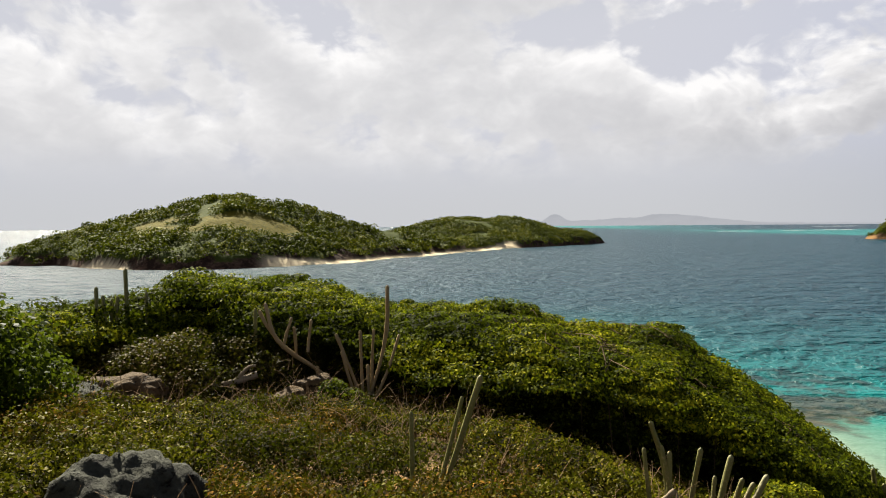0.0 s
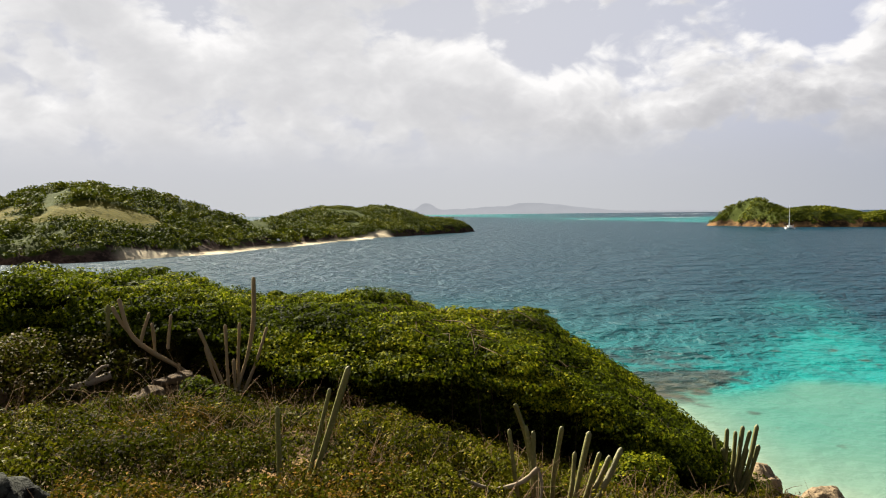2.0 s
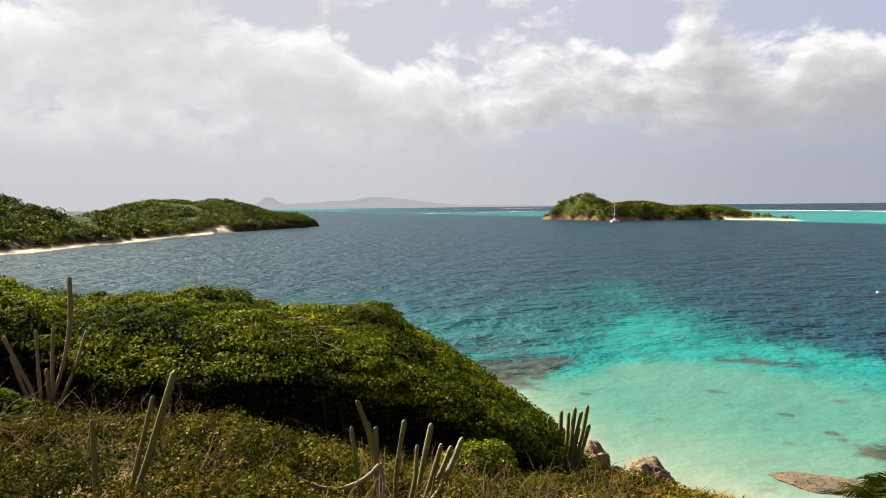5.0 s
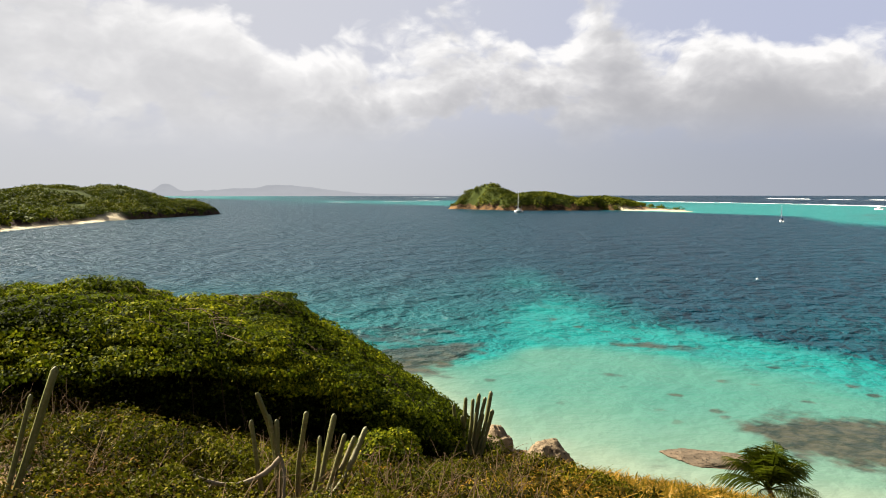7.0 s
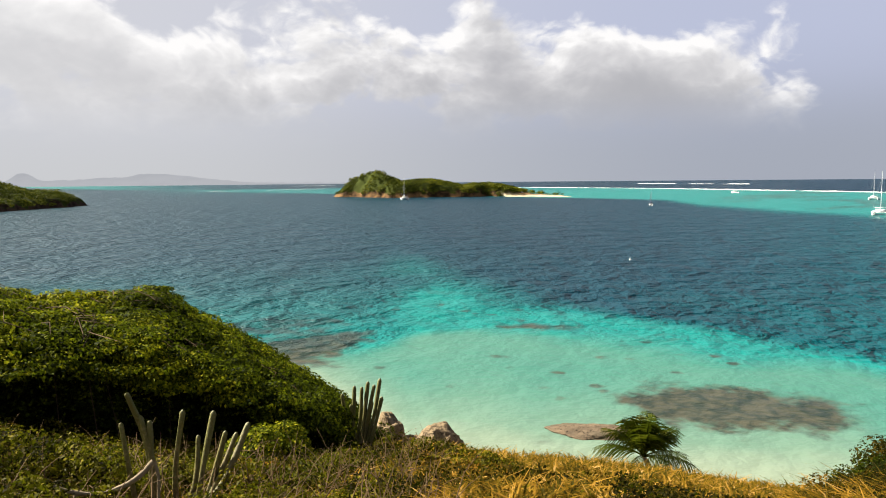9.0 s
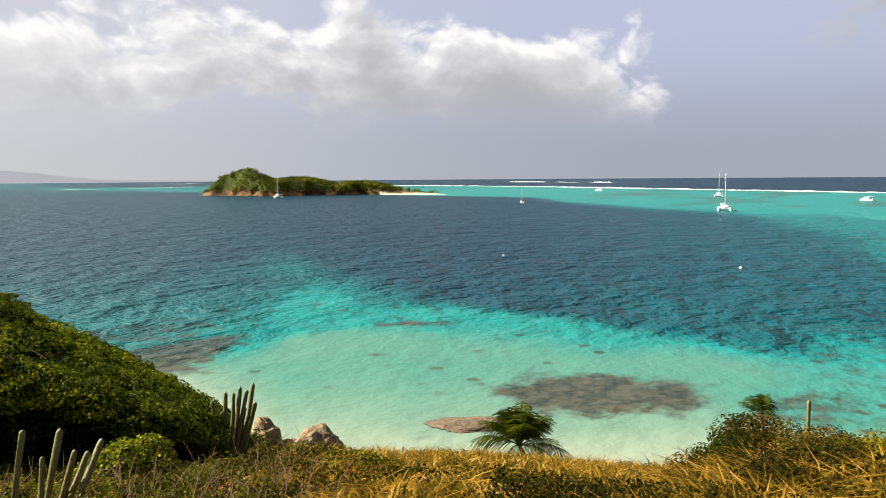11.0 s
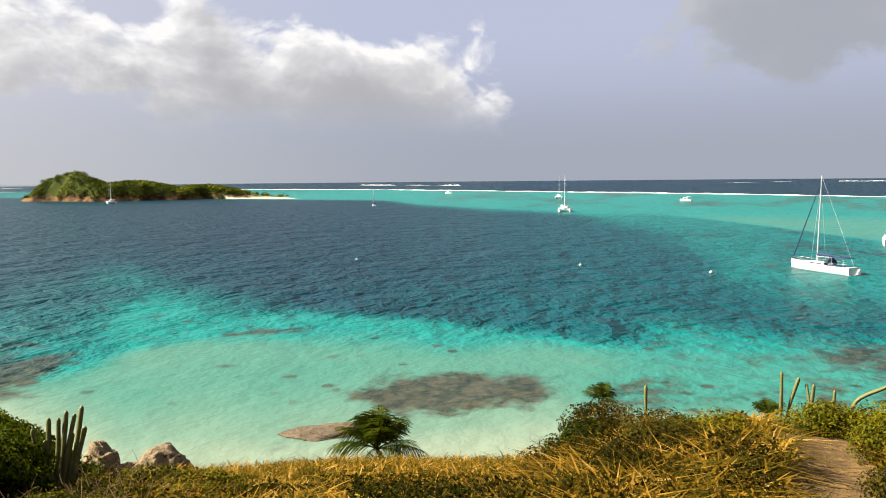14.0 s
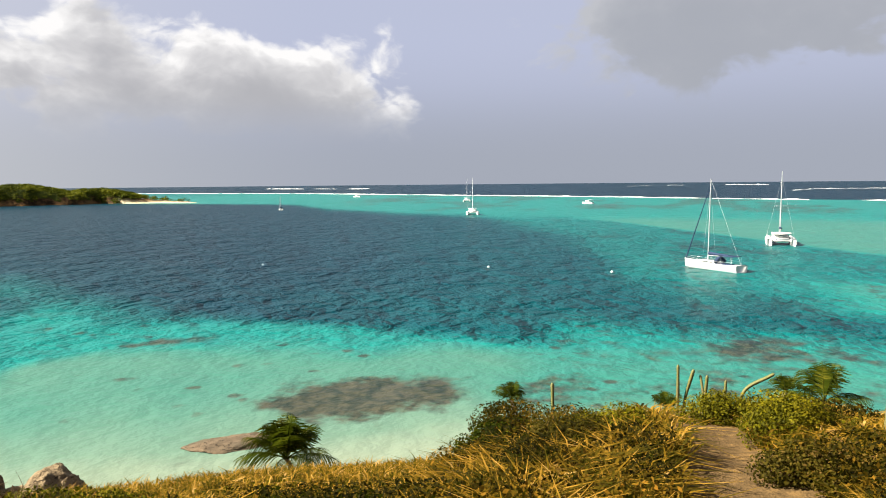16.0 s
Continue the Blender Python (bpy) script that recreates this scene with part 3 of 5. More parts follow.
def make_thicket():
    az = np.radians(np.linspace(-37, 34.5, 320))
    r = np.geomspace(8.5, 46, 150)
    a, d = np.meshgrid(az, r)
    x, y = d * np.sin(a), d * np.cos(a)
    back = 1 - 0.9 / np.maximum(d, 1)
    # a sheet, not limbs: its near-black colour stands for the shade inside
    core = mesh_from("branches", np.stack([x, y, np.where(thicket(x * back, y * back) < ground(x, y), ground(x, y) - 0.6, thicket(x, y) - 0.34)], -1).reshape(-1, 3), grid_faces(len(r), len(az))[:, ::-1], MAT_CORE_SHADE, True)
    x, y = sample_sector(-37, 34.5, 8.6, 34, 13500)
    z = thicket(x, y)
    n, size = gradient(thicket, x, y)
    far = np.hypot(x, y)
    keep = (z > ground(x, y) + 0.1) & (rng.uniform(0, 1, len(x)) < np.clip(size / 2.6, 0.34, 1)) & (size < 14)
    keep &= rng.uniform(0.40, 0.84, len(x)) < layers(*polar(x, y))
    x, y, z, n, far = x[keep], y[keep], z[keep], n[keep], far[keep]
    # leaves hanging down the dark front
    fa = rng.uniform(-36, 33, 700)
    fr, fz = lip(fa)
    fx, fy = (fr + 0.7) * np.sin(np.radians(fa)), (fr + 0.7) * np.cos(np.radians(fa))
    low = ground(fx, fy)
    fz = low + (fz - low) * rng.uniform(0.0, 0.95, len(fa)) ** 0.6
    x, y, z, far = np.concatenate([x, fx]), np.concatenate([y, fy]), np.concatenate([z, fz]), np.concatenate([far, fr])
    radius = rng.uniform(0.12, 0.36, len(x)) * (0.55 + 0.045 * far)
    centre = np.stack([x, y, z - 0.20 * radius + rng.normal(0, 0.05, len(x))], 1)
    v, f = clump_leaves(centre, radius, 120, 0.020 + 0.0032 * far, 0.6, 0.34, 0.36)
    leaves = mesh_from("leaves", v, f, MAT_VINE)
    # bare vines trailing over the leaves
    pieces = []
    for _ in range(90):
        a0, r0 = random.uniform(4, 27), random.uniform(10.5, 20)
        pts = []
        for k in range(7):
            aa, rr = radians(a0 + k * random.uniform(0.15, 0.75)), r0 - k * random.uniform(0.02, 0.28)
            px, py = rr * math.sin(aa), rr * math.cos(aa)
            pts.append((px, py, float(thicket(np.array(px), np.array(py))) + random.uniform(-0.02, 0.14)))
        if min(q[2] for q in pts) > 12:
            pieces.append(tube(pts, np.linspace(0.011, 0.004, 7), 3))
    vines = mesh_from("bare_vines", *joined(pieces), MAT_VINE_STEM)
    top = new("vine_thicket")
    for ob in (core, leaves, vines):
        ob.parent = top
    print("thicket clumps", len(x))
    tagged(top, "dense green vine-covered thicket on the slope", "thicket", kind="stuff")


make_thicket()


# ---- islands across the water ----
def inside_distance(px, py, poly):
    """Distance to the outline of a polygon, negative outside."""
    best, inside = np.full(px.shape, 1e9), np.zeros(px.shape, bool)
    for (x0, y0), (x1, y1) in zip(poly, poly[1:] + poly[:1]):
        t = np.clip(((px - x0) * (x1 - x0) + (py - y0) * (y1 - y0)) / ((x1 - x0) ** 2 + (y1 - y0) ** 2), 0, 1)
        best = np.minimum(best, np.hypot(px - x0 - t * (x1 - x0), py - y0 - t * (y1 - y0)))
        cross = ((y0 > py) != (y1 > py)) & (px < (x1 - x0) * (py - y0) / (y1 - y0 + 1e-9) + x0)
        inside ^= cross
    return np.where(inside, best, -best)


def make_island(name, label, poly, hills, sand, lawn, mat, steep, res, crowns, crown, tree_line):
    """An island: ground with a rocky foot, and its cover of low trees. hills: x, y, height, two half-widths, turn. sand, lawn: x, y, two half-widths, turn."""
    def oval(x, y, cx, cy, rx, ry, turn):
        c, s = math.cos(radians(turn)), math.sin(radians(turn))
        return (((x - cx) * c + (y - cy) * s) / rx) ** 2 + ((-(x - cx) * s + (y - cy) * c) / ry) ** 2

    def relief(x, y):
        dist = inside_distance(x + (fbm(x * 0.05, y * 0.05, 3, 2) - 0.5) * 14, y + (fbm(x * 0.05, y * 0.05, 3, 4) - 0.5) * 14, poly)
        z = np.zeros_like(x)
        for cx, cy, h, rx, ry, turn in hills:
            z = np.maximum(z, h * np.exp(-oval(x, y, cx, cy, rx, ry, turn) * 0.7)) + 0.12 * np.minimum(z, h * np.exp(-oval(x, y, cx, cy, rx, ry, turn) * 0.7))
        beach = np.maximum.reduce([np.clip(1.6 - oval(x, y, *o), 0, 1) for o in sand])
        cap = (1.1 * np.clip(dist, -4, 5) + steep * np.clip(dist - 5, 0, None)) * (1 - beach) + 0.13 * np.clip(dist, -4, None) * beach + np.clip(dist - 6, 0, None) * steep * beach
        z = np.minimum(z * (0.92 + 0.16 * fbm(x * 0.03, y * 0.03, 3, 6)) + 1.5, cap)
        return z, dist, beach

    xs, ys = [p[0] for p in poly], [p[1] for p in poly]
    gx, gy = np.arange(min(xs) - 12, max(xs) + 12, res), np.arange(min(ys) - 12, max(ys) + 12, res)
    x, y = np.meshgrid(gx, gy)
    z, dist, beach = relief(x, y)
    field = np.maximum.reduce([np.clip((1.15 - oval(x, y, *o)) * 4, 0, 1) for o in lawn]) if lawn else 0 * x
    field = field * step(fbm(x * 0.06, y * 0.06, 3, 61), 0.30, 0.42)
    sandy = step(beach, 0.15, 0.5) * step(dist, 7.5, 5)
    wooded = (1 - sandy) * (1 - field * 0.9) * step(z + 12 * (fbm(x * 0.06, y * 0.06, 3, 23) - 0.5), tree_line * 0.6, tree_line * 1.2)
    height = z + wooded * 0.4 * crown * fbm(x * 0.15, y * 0.15, 2, 19)
    land = mesh_from(name, np.stack([x, y, height], -1).reshape(-1, 3), grid_faces(len(gy), len(gx)), mat, True)
    attribute(land, "sand", sandy.ravel()), attribute(land, "lawn", field.ravel())
    tagged(land, label, "island", kind="structure")
    # crowns of the low trees
    px, py = rng.uniform(min(xs), max(xs), crowns * 4), rng.uniform(min(ys), max(ys), crowns * 4)
    i, j = np.clip(((px - gx[0]) / res).round().astype(int), 0, len(gx) - 1), np.clip(((py - gy[0]) / res).round().astype(int), 0, len(gy) - 1)
    ok = (wooded[j, i] > 0.5) & (fbm(px * 0.03, py * 0.03, 3, 41) > 0.30)
    px, py, i, j = px[ok][:crowns], py[ok][:crowns], i[ok][:crowns], j[ok][:crowns]
    size = crown * (0.30 + 0.62 * rng.uniform(0, 1, len(px)) ** 1.5) * (0.6 + 0.7 * fbm(px * 0.02, py * 0.02, 2, 43))
    v, f = clump_leaves(np.stack([px, py, height[j, i] + size * 0.35], 1), size, 28, size * 0.45, 0.7, 0.85, 0.5)
    wood = mesh_from("woodland", v, f, MAT_WOOD)
    tagged(wood, "low dark-green dry forest and shrubs covering the island", "woodland", kind="stuff")


make_island("island_near", "green hilly island with a sandy beach and rocky foot",
            [(-222, 345), (-188, 337), (-134, 297), (-104, 293), (-72, 312), (-46, 341), (-20, 389), (46, 517), (100, 570), (143, 625), (128, 665), (60, 690), (-30, 640), (-90, 520), (-160, 470), (-235, 400)],
            [(-112, 385, 31, 62, 90, 40), (-185, 372, 15, 40, 50, 30), (-50, 420, 12, 60, 60, 0), (12, 590, 20, 45, 60, -35), (55, 612, 19, 40, 45, -35), (110, 630, 8, 40, 30, -35)],
            [(-12, 420, 34, 115, -28), (-150, 304, 20, 6, -35)],
            [(-130, 347, 30, 14, -24), (-96, 349, 28, 13, 30)],
            island_material("island_near_earth", (0.022, 0.013, 0.009), (0.085, 0.05, 0.034), 3.0), 0.38, 1.6, 10000, 3.6, 2.2)
make_island("island_far", "small wooded island with ochre cliffs and a sand spit",
            [(424, 694), (430, 640), (433, 598), (483, 564), (530, 548), (552, 505), (552, 470), (566, 470), (572, 530), (600, 575), (560, 620), (500, 690), (450, 730)],
            [(440, 658, 26, 28, 40, 20), (490, 612, 14.5, 60, 40, 35), (545, 580, 10, 50, 35, 30)],
            [(556, 500, 22, 52, 5)],
            [],
            island_material("island_far_earth", (0.022, 0.014, 0.008), (0.15, 0.085, 0.036), 5.0), 1.5, 1.8, 5200, 3.4, 2.4)


def make_far_hills():
    """Hills on the horizon: a glowing backdrop with the haze painted into its tones."""
    mat, n = material("glowing_haze_hills")
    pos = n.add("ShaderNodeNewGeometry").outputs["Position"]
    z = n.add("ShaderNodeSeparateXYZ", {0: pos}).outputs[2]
    # grey haze goes into the emitted colour, paler towards the foot
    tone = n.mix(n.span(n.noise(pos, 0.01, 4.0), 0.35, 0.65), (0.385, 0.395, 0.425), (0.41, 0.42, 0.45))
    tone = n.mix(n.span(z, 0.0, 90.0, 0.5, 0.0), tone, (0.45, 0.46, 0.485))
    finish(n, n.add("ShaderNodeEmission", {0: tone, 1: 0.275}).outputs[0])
    az = np.linspace(4, 34, 220)
    far = 4500.0
    peaks = [(9.0, 66, 1.0), (11.5, 30, 1.8), (14.3, 40, 1.6), (16.9, 50, 1.5), (19.0, 42, 1.8), (21.5, 26, 2.4), (27, 8, 5.0)]
    top = sum(h * np.exp(-((az - a) / w) ** 2) for a, h, w in peaks) + 8 * (fbm(az * 2.0, az * 0, 4, 3) - 0.5)
    top = np.maximum(top + 5, 4)
    rows = []
    for back, share in ((0, 0.0), (60, 0.45), (140, 0.8), (220, 1.0), (330, 0.0)):
        d = far - 330 + back
        rows.append(np.stack([d * np.sin(np.radians(az)), d * np.cos(np.radians(az)), top * share - 2], 1))
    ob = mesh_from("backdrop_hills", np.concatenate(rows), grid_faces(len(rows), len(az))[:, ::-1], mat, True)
    tagged(ob, "glowing backdrop hills of an island on the horizon, painted haze-grey", "hills", kind="structure")


make_far_hills()

# ---- parts and things ----
def bearing(az, reach, lift=0.0):
    """A place on the hillside, by its bearing and distance from the first standpoint."""
    x, y = reach * math.sin(radians(az)), reach * math.cos(radians(az))
    return Vector((x, y, float(ground(np.array(x), np.array(y))) + lift))


def thing(name, label, category, m, group="", kind=""):
    ob = new(name)
    ob.empty_display_size = 0.2
    ob.matrix_world = m
    return tagged(ob, label, category, group, kind)


def part(name, verts, faces, mat, parent, label="", smooth=True):
    ob = mesh_from(name, verts, faces, mat, smooth)
    ob.parent = parent
    if label:
        ob["label"] = label
    return ob


# ---- low scrub on the near slope ----
def bare(x, y):
    """1 where the trodden path and bare gravel keep plants away."""
    az, r = polar(x, y)
    mid = np.interp(r, (3.4, 4.4, 5.4, 7.5, 10.5, 13.5), (91.3, 91.5, 90.5, 89.1, 87.2, 87.1))
    half = np.interp(r, (3, 4, 5, 7, 10, 13), (0.50, 0.48, 0.45, 0.40, 0.50, 0.6))
    path = np.abs(r * np.sin(np.radians(az - mid))) + (fbm(x * 2, y * 2, 3, 71) - 0.5) * 0.5
    spots = step(fbm(x * 0.7 + 3, y * 0.7, 3, 91), 0.64, 0.70) * step(az, 5, -12) * step(r, 7, 8)
    spots = np.maximum(spots, step(np.abs(az + 25), 7.5, 6.0) * step(r, 4.7, 4.3))
    return np.maximum(step(path, half + 0.12, half - 0.05) * step(r, 15, 12), spots)


def make_scrub():
    x, y = sample_sector(-42, 46, 2.2, 15, 15000)
    az, r = polar(x, y)
    foot = np.interp(az, (-42, *FOOT_AZ, 44), (9.4, *FOOT_R, 15)) + 0.6
    edge = step(az, 38, 20) + step(r, 6, 9) * 0.25
    keep = (r < foot) & (bare(x, y) < 0.5) & (rng.uniform(0, 1, len(x)) < np.clip(edge, 0, 1)) & (fbm(x * 0.9, y * 0.9, 3, 37) > 0.36) & (domes(x, y, 0.75, 36) > rng.uniform(0.1, 0.5, len(x)))
    x, y, r = x[keep], y[keep], r[keep]
    radius = rng.uniform(0.05, 0.15, len(x)) * (0.6 + 0.09 * r)
    lift = 0.05 + (0.16 * fbm(x * 0.7, y * 0.7, 3, 35) + 0.40 * domes(x, y, 0.75, 36)) * rng.uniform(0.6, 1.15, len(x))
    az = polar(x, y)[0]
    open_ground = step(az, 8, 2) * step(az, -30, -22)
    lift = lift * (1 - open_ground * (1 - np.interp(r, (5.0, 7.0, 9.3), (1.0, 0.62, 0.15))))
    lift = lift * (1 - 0.40 * step(az, 8, 18))
    centre = np.stack([x, y, ground(x, y) + lift], 1)
    gold = rng.uniform(0, 1, len(x)) < 0.16 + 0.50 * step(az, 4, 18) + 0.35 * step(az, -14, -24) + 0.15 * step(fbm(x * 0.5, y * 0.5, 2, 45), 0.5, 0.6)
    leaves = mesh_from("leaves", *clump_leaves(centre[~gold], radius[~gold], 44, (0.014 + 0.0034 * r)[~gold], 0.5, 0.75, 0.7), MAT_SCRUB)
    golden = mesh_from("golden_leaves", *clump_leaves(centre[gold], radius[gold], 44, (0.014 + 0.0034 * r)[gold], 0.5, 0.75, 0.7), MAT_OLIVE)
    print("scrub clumps", len(x))
    # dry stems under and above the leaves
    pieces = []
    for _ in range(2600):
        a, d = radians(random.uniform(-40, 40)), math.exp(random.uniform(math.log(2.4), math.log(11)))
        if d > np.interp(math.degrees(a), FOOT_AZ, FOOT_R) + 0.6:
            continue
        px, py = d * math.sin(a), d * math.cos(a)
        pz = float(ground(np.array(px), np.array(py)))
        q = np.array((px, py, pz))
        way = np.array((random.gauss(0, 0.5), random.gauss(0, 0.5), 1.0))
        size = random.uniform(0.2, 0.6)
        pts = [q]
        for k in range(4):
            way = way + np.array([random.gauss(0, 0.45) for _ in range(3)])
            pts.append(pts[-1] + way / np.linalg.norm(way) * size / 4)
            if k > 0 and random.random() < 0.7:
                off = way + np.array([random.gauss(0, 0.9) for _ in range(3)])
                tip = pts[-1] + off / np.linalg.norm(off) * size * 0.35
                pieces.append(tube([pts[-1], (pts[-1] + tip) / 2 + np.array((0, 0, 0.01)), tip], (0.0030, 0.0022, 0.0012), 3))
        pieces.append(tube(pts, np.linspace(0.0080, 0.0025, 5), 3))
    stems = mesh_from("stems", *joined(pieces), MAT_TWIG)
    top = new("low_scrub")
    leaves.parent = golden.parent = stems.parent = top
    tagged(top, "low yellow-green scrub with dry grey twigs on the slope", "scrub", kind="stuff")


make_scrub()


def grass_blades(x, y, height, lean, width):
    """Bent blades of two pieces each."""
    count = len(x)
    z = ground(x, y) - 0.02
    a = rng.uniform(0, 2 * math.pi, count)
    h = height * rng.uniform(0.55, 1.25, count)
    s = lean * rng.uniform(0.3, 1.6, count) * h
    dx, dy = np.cos(a) * s + 0.10 * h, np.sin(a) * s - 0.05 * h
    b = rng.uniform(0, math.pi, count)
    w = width * rng.uniform(0.6, 1.4, count)
    wx, wy = np.cos(b) * w * 0.5, np.sin(b) * w * 0.5
    base = np.stack([x, y, z], 1)
    mid = base + np.stack([dx * 0.35, dy * 0.35, h * 0.62], 1)
    tip = base + np.stack([dx, dy, h * (1 - 0.35 * lean)], 1)
    side = np.stack([wx, wy, 0 * wx], 1)
    v = np.stack([base - side, base + side, mid + side * 0.8, mid - side * 0.8, tip + side * 0.15, tip - side * 0.15], 1).reshape(-1, 3)
    i = np.arange(count)[:, None] * 6
    f = np.concatenate([i + np.array([[0, 1, 2, 3]]), i + np.array([[3, 2, 4, 5]])])
    return v, f


def make_grass():
    x, y = sample_sector(12, 114, 1.9, 22, 215000)
    az, r = polar(x, y)
    tuft = domes(x, y, 0.34, 63)
    keep = (tuft > 0.42) & (bare(x, y) < 0.45) & (rng.uniform(0, 1, len(x)) < step(az + np.clip(8 - r, 0, 8) * -1.0 + (fbm(x * 0.6, y * 0.6, 3, 17) - 0.5) * 18, 15, 29)) & ((az > 34) | (r < np.interp(az, FOOT_AZ, FOOT_R)))
    x, y, r, tuft = x[keep], y[keep], r[keep], tuft[keep]
    az = polar(x, y)[0]
    tall = ((0.26 + 0.11 * step(az, 60, 74)) + (0.22 + 0.12 * step(az, 60, 74)) * fbm(x * 0.55, y * 0.55, 3, 29)) * (0.6 + 0.5 * tuft) * (1 - 0.25 * step(az, 86, 91)) * 0.54
    v, f = grass_blades(x, y, tall, 1.1, 0.010 + 0.0022 * r)
    x, y = sample_sector(34, 104, 20, 40, 40000)
    far = np.hypot(x, y) < np.interp(polar(x, y)[0], BEARING, SHORE) - 2.5
    x, y = x[far], y[far]
    v, f = joined([(v, f), grass_blades(x, y, 0.55 + 0 * x, 1.0, 0.05 + 0 * x)])
    ob = mesh_from("dry_grass", v, f, MAT_GRASS)
    tagged(ob, "long golden-brown dry grass in tufts on the slope", "grass", kind="stuff")
    # green leaves growing through the grass
    x, y = sample_sector(26, 112, 2.0, 14, 150000)
    keep = (fbm(x * 0.9 + 7, y * 0.9, 3, 83) > 0.49) & (bare(x, y) < 0.4)
    x, y = x[keep], y[keep]
    lift = 0.08 + 0.22 * domes(x, y, 0.5, 93)
    p = np.stack([x, y, ground(x, y) + lift * rng.uniform(0.5, 1.1, len(x))], 1)
    v, f = leaf_quads(p, np.tile((0, 0, 1.0), (len(x), 1)), 0.022 + 0.0036 * np.hypot(x, y), 0.5, 1.0)
    ob = mesh_from("weeds", v, f, MAT_SCRUB)
    tagged(ob, "small olive-green weeds among the dry grass", "weeds", kind="stuff")


make_grass()


def make_shrub(label, az, reach, radius, height, mat, count, size, seed, sink=0.1):
    """A rounded shrub: a few limbs and a crown of leaves in clumps."""
    m = Matrix.Translation(bearing(az, reach, -sink))
    top = thing("shrub", label, "shrub", m, "shrubs on the slope")
    r = np.random.default_rng(seed)
    limbs = []
    hubs = []
    for _ in range(26):
        a, e = r.uniform(0, 2 * math.pi), r.uniform(0.15, 1.45)
        tip = np.array((math.cos(a) * math.cos(e) * radius, math.sin(a) * math.cos(e) * radius, math.sin(e) * height)) * r.uniform(0.72, 1.0)
        hubs.append(tip)
        limbs.append(tube(bend([(0, 0, 0), tip * (0.4, 0.4, 0.55) + r.normal(0, 0.04, 3), tip], 6), np.linspace(0.022, 0.006, 6) * (0.5 + radius), 5))
    part("branches", *joined(limbs), MAT_TWIG, top)
    hubs = np.array(hubs)
    k = r.integers(0, len(hubs), count)
    off = r.normal(0, 1, (count, 3))
    off /= np.linalg.norm(off, axis=1)[:, None]
    ball = radius * 0.36 * r.uniform(0.55, 1.0, count)[:, None] ** 0.5
    p = hubs[k] + off * ball * (1, 1, 0.8)
    p[:, 2] = np.maximum(p[:, 2], 0.03 + 0.1 * r.uniform(0, 1, count))
    v, f = leaf_quads(p, off + (0, 0, 0.6), np.full(count, size), 0.6, 0.6)
    part("leaves", v, f, mat, top, smooth=False)


for spec in (
    ("dense dark-green shrub at the edge of the slope", -38.0, 7.2, 1.30, 1.45, MAT_BUSH, 26000, 0.058, 1),
    ("bright green leafy shrub beside a grey boulder", -31.0, 5.6, 0.85, 0.55, MAT_OLIVE, 13000, 0.036, 2),
    ("mixed green and dry shrub among tall grass", 75.8, 7.9, 0.90, 0.38, MAT_SCRUB, 15000, 0.034, 3),
    ("mixed green and dry shrub among tall grass", 73.0, 7.7, 0.5, 0.36, MAT_VINE, 5500, 0.034, 4),
    ("leafy dark-green shrub in the grass mound", 71.2, 6.6, 0.50, 0.42, MAT_SCRUB, 8000, 0.030, 21),
    ("brownish half-dry shrub in the grass mound", 78.5, 6.6, 0.55, 0.46, MAT_DRY, 8000, 0.030, 22),
    ("olive shrub in the grass mound", 81.5, 7.4, 0.50, 0.40, MAT_OLIVE, 7500, 0.028, 23),
    ("leafy dark-green shrub in the grass mound", 75.0, 5.6, 0.42, 0.40, MAT_SCRUB, 7500, 0.026, 24),
    ("brownish half-dry shrub beside the footpath", 95.5, 6.2, 0.50, 0.34, MAT_DRY, 7500, 0.028, 25),
    ("olive-green shrub beside the footpath", 89.7, 10.05, 0.60, 0.44, MAT_OLIVE, 9000, 0.034, 5),
    ("olive-green shrub beside the footpath", 93.4, 7.85, 0.66, 0.42, MAT_OLIVE, 13000, 0.030, 6),
    ("bright green shrub at the foot of the thicket", 26.2, 8.2, 0.55, 0.75, MAT_VINE, 8000, 0.045, 7),
    ("small green shrub in front of branching cacti", -8.6, 9.3, 0.36, 0.40, MAT_VINE, 2600, 0.045, 8),
    ("brownish half-dry shrub in front of the thicket", -21.5, 10.0, 0.85, 0.85, MAT_DRY, 9000, 0.045, 9),
    ("brownish half-dry shrub in front of the thicket", -16.5, 10.6, 0.80, 0.75, MAT_DRY, 8000, 0.045, 10),
    ("brownish half-dry shrub in front of the thicket", -11.8, 11.2, 0.70, 0.70, MAT_DRY, 7000, 0.045, 11),
    ("brownish half-dry shrub in front of the thicket", -25.0, 10.6, 0.70, 0.75, MAT_DRY, 7000, 0.045, 12),
    ("olive half-dry shrub in the near scrub", -9.5, 7.4, 0.55, 0.40, MAT_SCRUB, 6000, 0.034, 13),
    ("olive half-dry shrub in the near scrub", 2.6, 5.6, 0.50, 0.38, MAT_SCRUB, 6500, 0.028, 14),
    ("olive half-dry shrub in the near scrub", 10.5, 5.2, 0.48, 0.36, MAT_OLIVE, 6500, 0.026, 15),
    ("olive half-dry shrub in the near scrub", -22.0, 7.0, 0.50, 0.36, MAT_OLIVE, 6000, 0.032, 16),
):
    make_shrub(*spec)


